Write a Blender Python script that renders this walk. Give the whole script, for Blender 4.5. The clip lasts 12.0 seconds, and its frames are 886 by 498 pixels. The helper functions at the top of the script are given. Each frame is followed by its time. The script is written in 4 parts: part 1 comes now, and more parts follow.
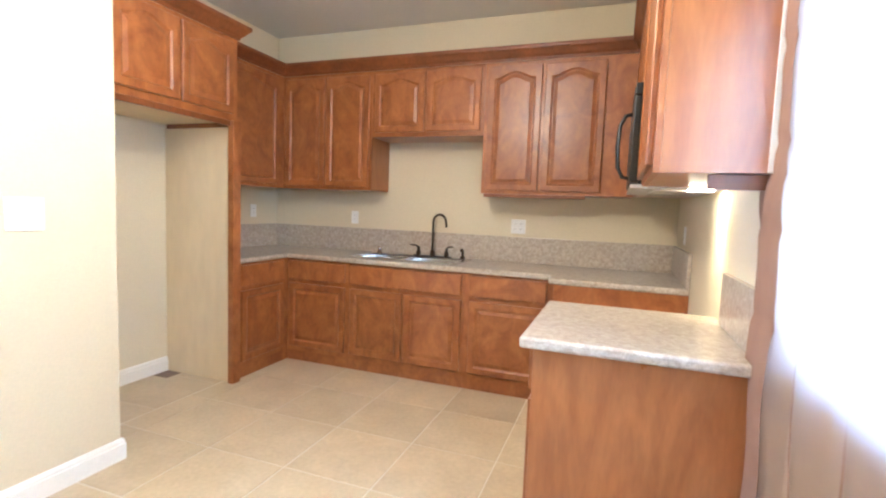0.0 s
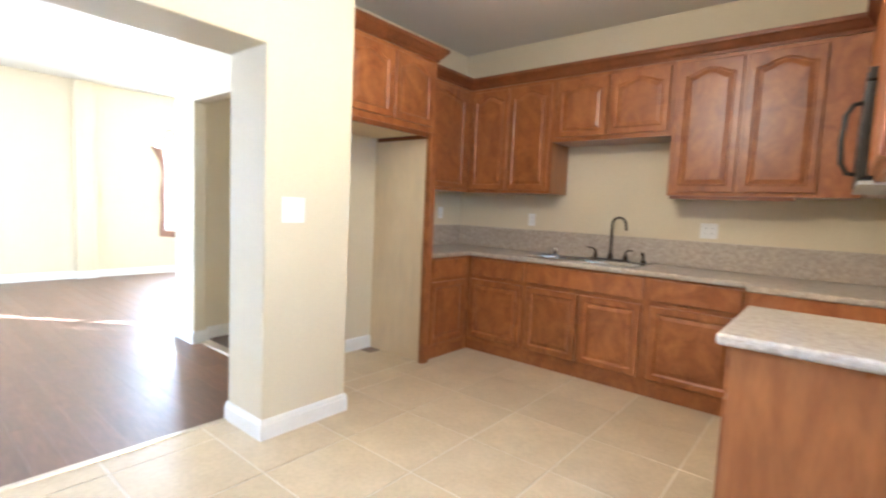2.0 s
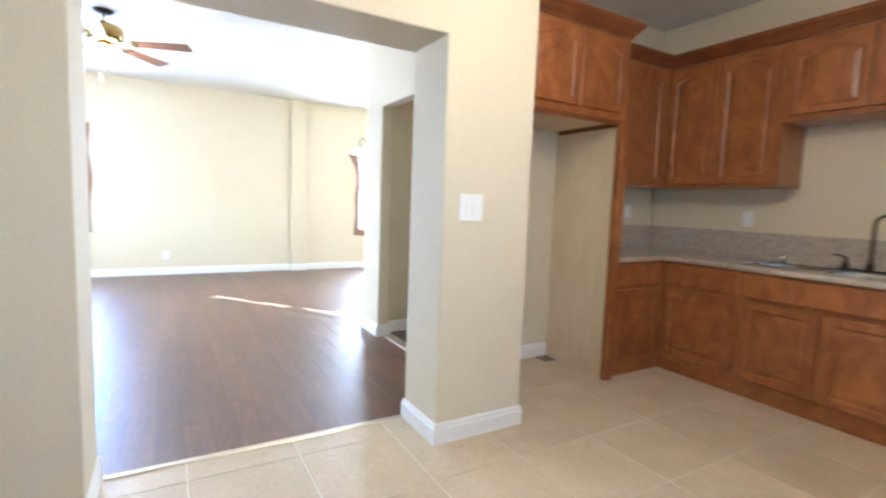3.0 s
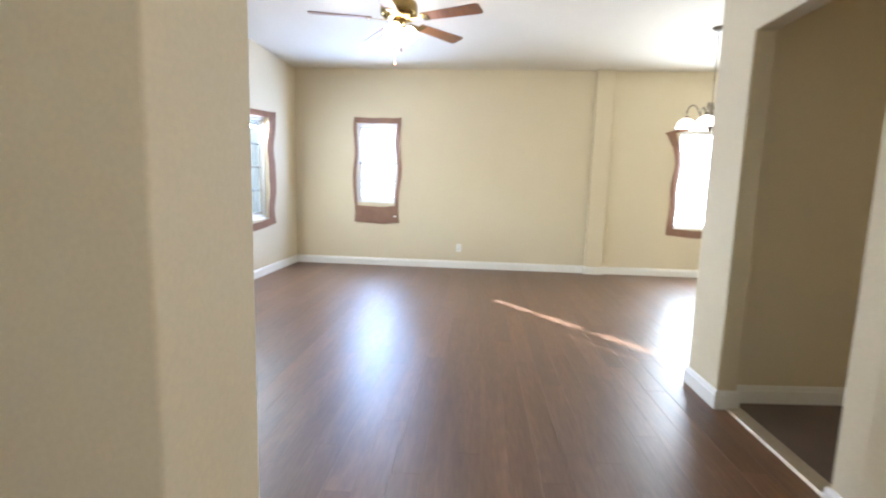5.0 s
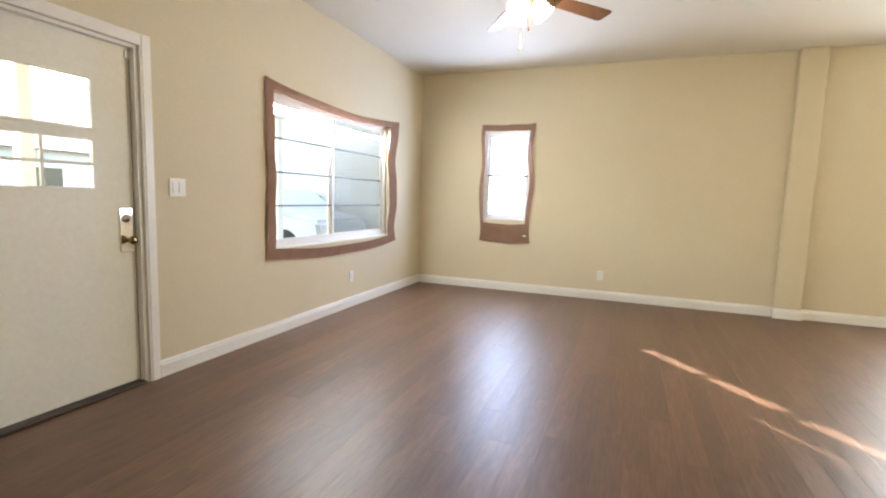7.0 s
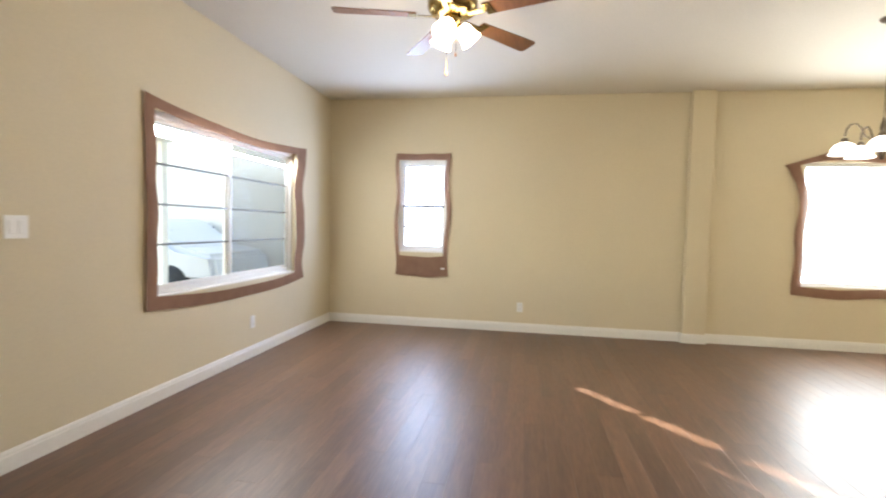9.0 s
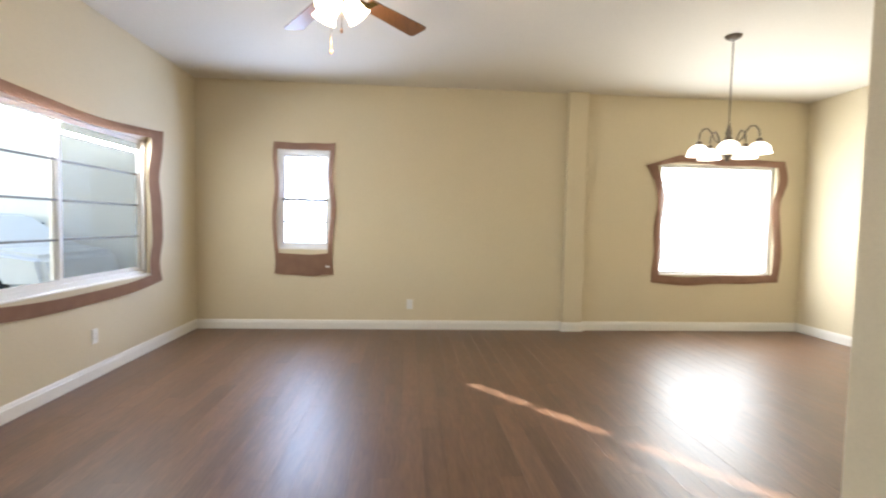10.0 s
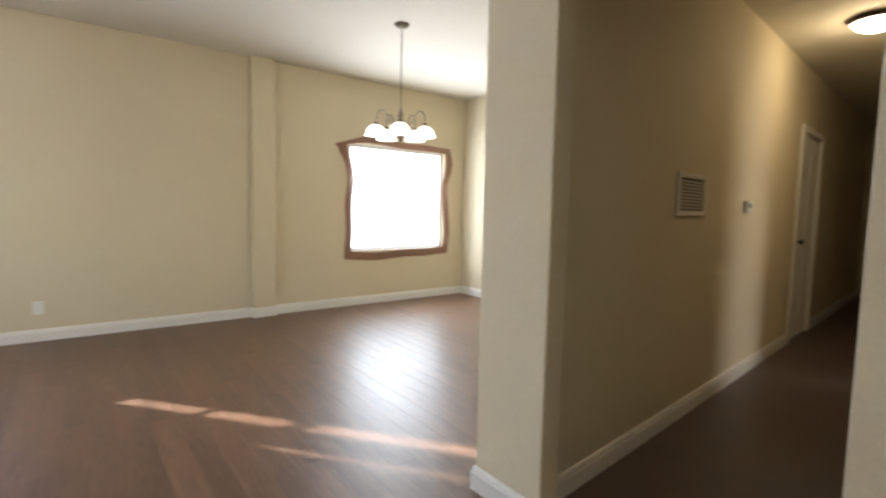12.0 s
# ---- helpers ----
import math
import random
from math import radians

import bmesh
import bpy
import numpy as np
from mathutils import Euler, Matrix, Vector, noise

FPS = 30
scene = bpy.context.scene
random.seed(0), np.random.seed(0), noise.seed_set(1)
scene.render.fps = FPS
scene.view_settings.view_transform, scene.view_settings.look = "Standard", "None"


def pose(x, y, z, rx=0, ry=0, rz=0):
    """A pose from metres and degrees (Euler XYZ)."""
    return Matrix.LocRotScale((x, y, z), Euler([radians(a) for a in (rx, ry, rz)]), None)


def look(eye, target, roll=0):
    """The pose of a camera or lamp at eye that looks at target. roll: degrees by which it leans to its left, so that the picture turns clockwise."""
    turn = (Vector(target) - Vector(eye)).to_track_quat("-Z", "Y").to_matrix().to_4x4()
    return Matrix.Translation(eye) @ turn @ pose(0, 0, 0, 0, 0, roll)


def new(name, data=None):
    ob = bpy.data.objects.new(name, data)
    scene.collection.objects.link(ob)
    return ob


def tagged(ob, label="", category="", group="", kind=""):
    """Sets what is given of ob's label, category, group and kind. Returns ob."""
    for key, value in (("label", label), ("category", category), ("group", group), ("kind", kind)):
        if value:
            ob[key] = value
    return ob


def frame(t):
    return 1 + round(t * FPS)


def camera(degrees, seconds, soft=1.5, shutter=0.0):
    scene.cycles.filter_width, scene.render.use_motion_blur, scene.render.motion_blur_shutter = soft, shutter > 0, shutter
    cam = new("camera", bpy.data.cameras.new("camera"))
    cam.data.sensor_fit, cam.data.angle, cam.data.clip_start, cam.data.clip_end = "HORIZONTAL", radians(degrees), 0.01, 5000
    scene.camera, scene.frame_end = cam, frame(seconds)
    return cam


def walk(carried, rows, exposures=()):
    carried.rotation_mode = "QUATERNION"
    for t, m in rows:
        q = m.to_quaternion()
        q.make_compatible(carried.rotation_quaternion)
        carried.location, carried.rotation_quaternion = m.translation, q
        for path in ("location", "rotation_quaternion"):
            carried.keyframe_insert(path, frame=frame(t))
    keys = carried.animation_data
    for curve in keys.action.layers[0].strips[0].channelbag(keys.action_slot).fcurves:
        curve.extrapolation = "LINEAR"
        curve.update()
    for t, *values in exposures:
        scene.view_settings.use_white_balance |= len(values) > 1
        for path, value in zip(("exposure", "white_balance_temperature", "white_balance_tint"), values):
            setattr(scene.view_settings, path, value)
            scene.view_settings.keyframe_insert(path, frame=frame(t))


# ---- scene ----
cam = camera(85.7, 12.0, soft=2.1, shutter=0.5)

# the path walked: seconds, eye, target, roll
PATH = [
    (0, (2.222, -1.061, 1.289), (1.545, 0.814, 1.123), 2.23),
    (0.5, (2.278, -1.208, 1.286), (1.561, 0.651, 1.112), 2.49),
    (1, (2.293, -1.216, 1.269), (1.459, 0.593, 1.089), 2.27),
    (1.5, (2.266, -1.227, 1.252), (1.246, 0.484, 1.073), 2.43),
    (2, (2.221, -1.284, 1.244), (0.957, 0.257, 1.079), 2.61),
    (2.5, (2.166, -1.285, 1.234), (0.652, 0.011, 1.071), 2.33),
    (3, (2.014, -1.164, 1.220), (0.294, -0.162, 1.031), 2.08),
    (3.5, (1.682, -1.031, 1.207), (-0.191, -0.363, 0.994), 1.93),
    (5.5, (0.493, -0.881, 1.205), (-1.461, -1.218, 0.939), 1.59),
    (6, (0.269, -0.862, 1.195), (-1.643, -1.395, 0.944), 1.61),
    (6.5, (0.031, -0.872, 1.187), (-1.824, -1.588, 0.969), 1.73),
    (8.5, (-0.305, -1.053, 1.265), (-2.223, -1.610, 1.162), 1.78),
    (9, (-0.428, -1.131, 1.264), (-2.397, -1.469, 1.168), 1.36),
    (9.5, (-0.607, -1.194, 1.257), (-2.602, -1.295, 1.164), 1.21),
    (10, (-0.635, -1.200, 1.259), (-2.627, -1.054, 1.154), 1.22),
    (10.5, (-0.633, -1.105, 1.271), (-2.593, -0.725, 1.154), 1.23),
    (11, (-0.659, -1.013, 1.279), (-2.551, -0.377, 1.154), 1.33),
    (11.5, (-0.696, -0.972, 1.258), (-2.469, -0.057, 1.123), 1.46),
    (12, (-0.799, -0.902, 1.236), (-2.374, 0.321, 1.074), 1.22),
]
walk(cam, [(t, look(eye, target, roll)) for t, eye, target, roll in PATH], exposures=((0, 5.62, 5100, 10), (1.0, 5.42, 5150, 10), (1.5, 5.36, 5150, 10), (2.0, 5.25, 5150, 10), (2.5, 5.1, 5200, 10), (3.0, 4.78, 5050, 10), (3.5, 4.5, 5050, 10), (5.5, 3.78, 6350, 10), (6.5, 3.63, 6900, 12), (8.5, 3.5, 7000, 12), (10.5, 3.2, 6800, 12), (12, 3.12, 6400, 12)))

# ---- world, sun and large lights ----
world = bpy.data.worlds.new("world")
scene.world = world
world.use_nodes = True
wn = world.node_tree.nodes
sky = wn.new("ShaderNodeTexSky")
sky.sky_type, sky.sun_disc = "NISHITA", False
SUN_TO = Vector((0.80, 0.624, -0.40)).normalized()
sky.sun_elevation = math.asin(-SUN_TO.z)
sky.sun_rotation = math.atan2(-SUN_TO.x, -SUN_TO.y)
world.node_tree.links.new(sky.outputs[0], wn["Background"].inputs["Color"])
wn["Background"].inputs["Strength"].default_value = 0.15


def lamp(name, kind, power, colour, m, **values):
    data = bpy.data.lights.new(name, kind)
    data.energy, data.color = power, colour
    if kind == "AREA":
        data.shape, data.size, data.size_y = "RECTANGLE", values["size"][0], values["size"][1]
    elif kind == "SUN":
        data.angle = values["angle"]
    else:
        data.shadow_soft_size = values["radius"]
        if kind == "SPOT":
            data.spot_size, data.spot_blend = values["cone"], 0.9
    ob = new(name, data)
    ob.matrix_world = m
    return ob


lamp("sun", "SUN", 4.2, (1.0, 0.97, 0.93), SUN_TO.to_track_quat("-Z", "Y").to_matrix().to_4x4(), angle=radians(0.5))
DAY = (0.86, 0.93, 1.0)
# daylight in the openings of the windows
lamp("daylight_kitchen", "AREA", 1.75, (0.74, 0.87, 1.0), look((2.78, -0.63, 1.525), (0, -0.63, 1.525)), size=(1.9, 1.13))
lamp("daylight_narrow", "AREA", 5.0, (0.48, 0.64, 1.0), look((-6.41, -2.405, 1.5), (0, -2.405, 1.5)), size=(0.56, 1.1))
lamp("daylight_front", "AREA", 3.8, (0.84, 0.92, 1.0), look((-4.33, -3.70, 1.90), (-4.33, 0.0, -0.2)), size=(1.9, 0.10))
lamp("daylight_dining", "AREA", 8.5, DAY, look((-6.41, 2.605, 1.355), (0, 2.605, 1.355)), size=(1.45, 1.33))
lamp("daylight_side_room", "AREA", 11.0, (1.0, 0.90, 0.80), look((2.78, 8.0, 1.45), (-1.0, 4.4, 1.0)), size=(1.2, 1.2))

# ---- materials ----


def material(name, base, rough=0.5, metal=0.0, coat=0.0, second=None, scale=4.0, stretch=(1, 1, 1), fine=60.0, bump=0.1, vary=0.12, blotch=0.5, random_tone=0.0, swirl=0.0):
    """A surface with broad mottling, fine grain and relief."""
    mat = bpy.data.materials.new(name)
    mat.use_nodes = True
    n, l = mat.node_tree.nodes, mat.node_tree.links
    b = n["Principled BSDF"]
    b.inputs["Roughness"].default_value, b.inputs["Metallic"].default_value = rough, metal
    b.inputs["Coat Weight"].default_value, b.inputs["Coat Roughness"].default_value = coat, 0.3
    tc, mp = n.new("ShaderNodeTexCoord"), n.new("ShaderNodeMapping")
    mp.inputs["Scale"].default_value = stretch
    l.new(tc.outputs["Object"], mp.inputs["Vector"])
    info = n.new("ShaderNodeObjectInfo")
    shift = n.new("ShaderNodeVectorMath")
    shift.operation = "MULTIPLY_ADD"
    shift.inputs[1].default_value = (1, 1, 1)
    comb = n.new("ShaderNodeCombineXYZ")
    mul = n.new("ShaderNodeMath")
    mul.operation = "MULTIPLY"
    mul.inputs[1].default_value = 17.0
    l.new(info.outputs["Random"], mul.inputs[0])
    for i in range(3):
        l.new(mul.outputs[0], comb.inputs[i])
    l.new(mp.outputs[0], shift.inputs[0])
    l.new(comb.outputs[0], shift.inputs[2])
    big, small = n.new("ShaderNodeTexNoise"), n.new("ShaderNodeTexNoise")
    big.inputs["Scale"].default_value, big.inputs["Detail"].default_value = scale, 4
    big.inputs["Distortion"].default_value = swirl
    small.inputs["Scale"].default_value, small.inputs["Detail"].default_value = fine, 3
    for t in (big, small):
        l.new(shift.outputs[0], t.inputs["Vector"])
    ramp = n.new("ShaderNodeValToRGB")
    e = ramp.color_ramp.elements
    e[0].position, e[1].position = 0.5 - blotch / 2, 0.5 + blotch / 2
    other = second if second else tuple(c * (1 - vary) for c in base)
    e[0].color, e[1].color = (*other, 1), (*base, 1)
    l.new(big.outputs[0], ramp.inputs[0])
    tone = n.new("ShaderNodeMixRGB")
    tone.blend_type = "MULTIPLY"
    tone.inputs["Fac"].default_value = 1
    rng = n.new("ShaderNodeMapRange")
    rng.inputs["From Min"].default_value, rng.inputs["From Max"].default_value = 0.3, 0.7
    rng.inputs["To Min"].default_value, rng.inputs["To Max"].default_value = 1 - vary, 1 + vary * 0.4
    l.new(small.outputs[0], rng.inputs["Value"])
    l.new(ramp.outputs[0], tone.inputs["Color1"])
    l.new(rng.outputs[0], tone.inputs["Color2"])
    out = tone.outputs[0]
    if random_tone:
        t2 = n.new("ShaderNodeMixRGB")
        t2.blend_type = "MULTIPLY"
        t2.inputs["Fac"].default_value = 1
        r2 = n.new("ShaderNodeMapRange")
        r2.inputs["To Min"].default_value, r2.inputs["To Max"].default_value = 1 - random_tone, 1 + random_tone
        l.new(info.outputs["Random"], r2.inputs["Value"])
        l.new(out, t2.inputs["Color1"])
        l.new(r2.outputs[0], t2.inputs["Color2"])
        out = t2.outputs[0]
    l.new(out, b.inputs["Base Color"])
    rr = n.new("ShaderNodeMapRange")
    rr.inputs["To Min"].default_value, rr.inputs["To Max"].default_value = rough * 0.8, min(1, rough * 1.2)
    l.new(big.outputs[0], rr.inputs["Value"])
    l.new(rr.outputs[0], b.inputs["Roughness"])
    if bump:
        bp = n.new("ShaderNodeBump")
        bp.inputs["Strength"].default_value, bp.inputs["Distance"].default_value = bump, 0.003
        l.new(small.outputs[0], bp.inputs["Height"])
        l.new(bp.outputs[0], b.inputs["Normal"])
    return mat


def glowing(name, colour, strength):
    mat = material(name, (0.9, 0.88, 0.82), 0.35, bump=0)
    b = mat.node_tree.nodes["Principled BSDF"]
    b.inputs["Emission Color"].default_value = (*colour, 1)
    b.inputs["Emission Strength"].default_value = strength
    return mat


def sheer(name, colour, clear, glow=0.6, through_tint=(0.62, 0.58, 0.55)):
    """Thin cloth: partly clear, partly scattering light through itself."""
    mat = bpy.data.materials.new(name)
    mat.use_nodes = True
    n, l = mat.node_tree.nodes, mat.node_tree.links
    n.remove(n["Principled BSDF"])
    tr, di, tl = n.new("ShaderNodeBsdfTransparent"), n.new("ShaderNodeBsdfDiffuse"), n.new("ShaderNodeBsdfTranslucent")
    tc, weave = n.new("ShaderNodeTexCoord"), n.new("ShaderNodeTexNoise")
    weave.inputs["Scale"].default_value, weave.inputs["Detail"].default_value = 9, 5
    l.new(tc.outputs["Object"], weave.inputs["Vector"])
    ramp = n.new("ShaderNodeValToRGB")
    ramp.color_ramp.elements[0].color = (*[c * 0.75 for c in colour], 1)
    ramp.color_ramp.elements[1].color = (*[min(1, c * 1.2) for c in colour], 1)
    l.new(weave.outputs[0], ramp.inputs[0])
    l.new(ramp.outputs[0], di.inputs["Color"])
    tl.inputs["Color"].default_value = (*through_tint, 1)
    a, b = n.new("ShaderNodeMixShader"), n.new("ShaderNodeMixShader")
    a.inputs[0].default_value, b.inputs[0].default_value = glow, clear
    l.new(di.outputs[0], a.inputs[1])
    l.new(tl.outputs[0], a.inputs[2])
    l.new(a.outputs[0], b.inputs[1])
    l.new(tr.outputs[0], b.inputs[2])
    l.new(b.outputs[0], n["Material Output"].inputs["Surface"])
    return mat


def clear_glass(name):
    mat = bpy.data.materials.new(name)
    mat.use_nodes = True
    n, l = mat.node_tree.nodes, mat.node_tree.links
    b = n["Principled BSDF"]
    b.inputs["Transmission Weight"].default_value, b.inputs["Roughness"].default_value, b.inputs["IOR"].default_value = 1, 0.0, 1.05
    b.inputs["Base Color"].default_value = (0.97, 0.98, 0.98, 1)
    return mat


M_WALL = material("beige_wall_paint", (0.67, 0.585, 0.415), 0.75, scale=1.2, fine=90, bump=0.08, vary=0.04)
M_CEIL = material("ceiling_paint", (0.73, 0.685, 0.595), 0.85, scale=1.0, fine=70, bump=0.15, vary=0.04)
M_TRIM = material("white_trim_paint", (0.80, 0.78, 0.73), 0.35, scale=2, fine=40, bump=0.03, vary=0.04)
M_DOORP = material("cream_door_paint", (0.78, 0.76, 0.66), 0.4, scale=2, fine=40, bump=0.04, vary=0.04)
M_WOOD = material("stained_maple", (0.39, 0.142, 0.038), 0.38, coat=0.2, second=(0.20, 0.058, 0.016), scale=5.0, stretch=(1.0, 1.0, 0.7), fine=42, bump=0.02, vary=0.14, blotch=0.5, random_tone=0.08, swirl=2.2)
M_WOOD_PANEL = material("stained_veneer", (0.38, 0.140, 0.040), 0.30, coat=0.5, second=(0.275, 0.092, 0.026), scale=3.2, stretch=(1.6, 1.6, 0.35), fine=50, bump=0.01, vary=0.10, blotch=0.35, swirl=2.5)
M_MUNTIN = material("grey_muntin", (0.20, 0.20, 0.20), 0.5, bump=0, vary=0.05)
M_SCREEN = sheer("insect_screen", (0.20, 0.21, 0.20), 0.62, 0.2, (0.3, 0.3, 0.3))
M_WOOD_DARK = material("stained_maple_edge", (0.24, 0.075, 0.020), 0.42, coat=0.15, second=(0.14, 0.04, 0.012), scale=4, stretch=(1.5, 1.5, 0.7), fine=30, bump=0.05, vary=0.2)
M_PLY = material("pale_birch_panel", (0.72, 0.60, 0.40), 0.55, second=(0.64, 0.51, 0.32), scale=2.5, stretch=(1.2, 1.2, 0.4), fine=12, bump=0.03, vary=0.06)
M_COUNTER = material("speckled_laminate", (0.53, 0.455, 0.375), 0.20, coat=0.5, second=(0.385, 0.32, 0.255), scale=38, fine=160, bump=0.0, vary=0.16, blotch=0.3, swirl=0.8)
M_TILE = material("beige_floor_tile", (0.60, 0.49, 0.33), 0.38, second=(0.50, 0.40, 0.26), scale=5, fine=45, bump=0.06, vary=0.09, random_tone=0.05)
M_GROUT = material("pale_grout", (0.78, 0.73, 0.64), 0.9, scale=8, fine=120, bump=0.2, vary=0.12)
M_PLANK = material("brown_laminate", (0.172, 0.093, 0.054), 0.40, coat=0.08, second=(0.108, 0.056, 0.032), scale=2.2, stretch=(0.6, 5, 5), fine=14, bump=0.0, vary=0.24, random_tone=0.14)
M_UNDER = material("plank_seam", (0.04, 0.02, 0.012), 0.7, bump=0)
M_CARPET = material("dark_brown_hall_floor", (0.130, 0.090, 0.075), 0.40, second=(0.085, 0.060, 0.054), scale=5, fine=140, bump=0.3, vary=0.25)
M_STRIP = material("metal_strip", (0.62, 0.55, 0.43), 0.35, metal=0.7, scale=6, fine=60, bump=0.02)
M_STEEL = material("brushed_steel", (0.62, 0.60, 0.57), 0.22, metal=1.0, scale=8, fine=120, bump=0.02, vary=0.08)
M_CHROME = material("chrome", (0.80, 0.79, 0.76), 0.08, metal=1.0, bump=0, vary=0.03)
M_BRONZE = material("oil_rubbed_bronze", (0.055, 0.038, 0.028), 0.30, metal=0.8, scale=12, bump=0.02, vary=0.2)
M_PEWTER = material("brushed_pewter", (0.20, 0.17, 0.14), 0.35, metal=0.9, scale=14, bump=0.02, vary=0.15)
M_BRASS = material("antique_brass", (0.36, 0.26, 0.10), 0.22, metal=1.0, scale=14, bump=0.02, vary=0.18)
M_BLACK = material("black_appliance_plastic", (0.018, 0.019, 0.018), 0.18, coat=0.4, scale=6, bump=0.0, vary=0.1)
M_GREY = material("grey_filter_metal", (0.55, 0.53, 0.50), 0.4, metal=0.6, scale=20, fine=200, bump=0.2)
M_BLADE = material("walnut_fan_blade", (0.24, 0.105, 0.042), 0.35, second=(0.15, 0.06, 0.022), scale=6, stretch=(1, 8, 8), fine=40, bump=0.03, vary=0.2)
M_PLASTIC = material("white_plastic", (0.80, 0.79, 0.76), 0.3, scale=5, bump=0, vary=0.03)
M_VINYL = material("white_vinyl", (0.78, 0.78, 0.77), 0.35, scale=4, bump=0, vary=0.04)
M_SLOT = material("dark_slot", (0.03, 0.03, 0.03), 0.6, bump=0)
M_SHADE = glowing("frosted_glass_lit", (1.0, 0.86, 0.66), 2.0)
M_SHADE_OFF = glowing("frosted_glass_bell", (1.0, 0.93, 0.82), 0.5)
M_LENS = glowing("lamp_lens", (1.0, 0.78, 0.45), 3.5)
M_DOME = glowing("frosted_glass_dome", (1.0, 0.85, 0.62), 1.5)
M_CLOTH = sheer("brown_sheer_cloth", (0.36, 0.225, 0.17), 0.07, 0.66)
M_HEM = sheer("brown_cloth_hem", (0.28, 0.168, 0.118), 0.02, 0.07, (0.45, 0.27, 0.2))
M_GLASS = clear_glass("window_glass")

# ---- building tools ----


def box(bm, x0, x1, y0, y1, z0, z1, bevel=0.0):
    c = [Vector(p) for p in ((x0, y0, z0), (x1, y0, z0), (x1, y1, z0), (x0, y1, z0), (x0, y0, z1), (x1, y0, z1), (x1, y1, z1), (x0, y1, z1))]
    v = [bm.verts.new(p) for p in c]
    f = [bm.faces.new([v[i] for i in q]) for q in ((3, 2, 1, 0), (4, 5, 6, 7), (0, 1, 5, 4), (1, 2, 6, 5), (2, 3, 7, 6), (3, 0, 4, 7))]
    if bevel:
        bmesh.ops.bevel(bm, geom=list({e for q in f for e in q.edges}), offset=bevel, segments=2, profile=0.6, affect="EDGES")
    return bm


def block(x0, x1, y0, y1, z0, z1, bevel=0.0):
    return box(bmesh.new(), x0, x1, y0, y1, z0, z1, bevel)


def lathe(profile, steps=24, bm=None, m=None):
    """A turned solid from (radius, height) pairs."""
    bm = bm or bmesh.new()
    rings = []
    for r, z in profile:
        ring = [bm.verts.new((r * math.cos(2 * math.pi * i / steps), r * math.sin(2 * math.pi * i / steps), z)) for i in range(steps)]
        rings.append(ring)
    for a, b in zip(rings, rings[1:]):
        for i in range(steps):
            f = bm.faces.new((a[i], a[(i + 1) % steps], b[(i + 1) % steps], b[i]))
            f.smooth = True
    if profile[0][0] > 1e-4:
        bm.faces.new(rings[0][::-1])
    if profile[-1][0] > 1e-4:
        bm.faces.new(rings[-1])
    if m:
        bmesh.ops.transform(bm, matrix=m, verts=[v for ring in rings for v in ring])
    return bm


def tube(points, radius, steps=12, bm=None):
    """A round bar along a line of points."""
    bm = bm or bmesh.new()
    pts = [Vector(p) for p in points]
    rings = []
    for i, p in enumerate(pts):
        d = (pts[min(i + 1, len(pts) - 1)] - pts[max(i - 1, 0)]).normalized()
        q = d.to_track_quat("Z", "Y")
        r = radius(i / (len(pts) - 1)) if callable(radius) else radius
        rings.append([bm.verts.new(p + q @ Vector((r * math.cos(2 * math.pi * k / steps), r * math.sin(2 * math.pi * k / steps), 0))) for k in range(steps)])
    for a, b in zip(rings, rings[1:]):
        best = min(range(steps), key=lambda s: (a[0].co - b[s].co).length)
        for k in range(steps):
            f = bm.faces.new((a[k], a[(k + 1) % steps], b[(k + 1 + best) % steps], b[(k + best) % steps]))
            f.smooth = True
    bm.faces.new(rings[0][::-1])
    bm.faces.new(rings[-1])
    return bm


def sweep(profile, path, z=0.0, bm=None):
    """A moulding: (out, height) pairs carried along a line on plan, mitred, standing out to the right of the way walked."""
    bm = bm or bmesh.new()
    pts = [Vector(p) for p in path]
    rings = []
    for i, p in enumerate(pts):
        ds = []
        if i > 0:
            ds.append((pts[i] - pts[i - 1]).normalized())
        if i < len(pts) - 1:
            ds.append((pts[i + 1] - pts[i]).normalized())
        ns = [Vector((d.y, -d.x)) for d in ds]
        n = sum(ns, Vector((0, 0)))
        n = n / max(n.dot(ns[0]), 0.2)
        rings.append([bm.verts.new((p.x + n.x * o, p.y + n.y * o, z + h)) for o, h in profile])
    k = len(profile)
    for a, b in zip(rings, rings[1:]):
        for j in range(k):
            bm.faces.new((a[j], a[(j + 1) % k], b[(j + 1) % k], b[j]))
    bm.faces.new(rings[0])
    bm.faces.new(rings[-1][::-1])
    bmesh.ops.recalc_face_normals(bm, faces=bm.faces[:])
    return bm


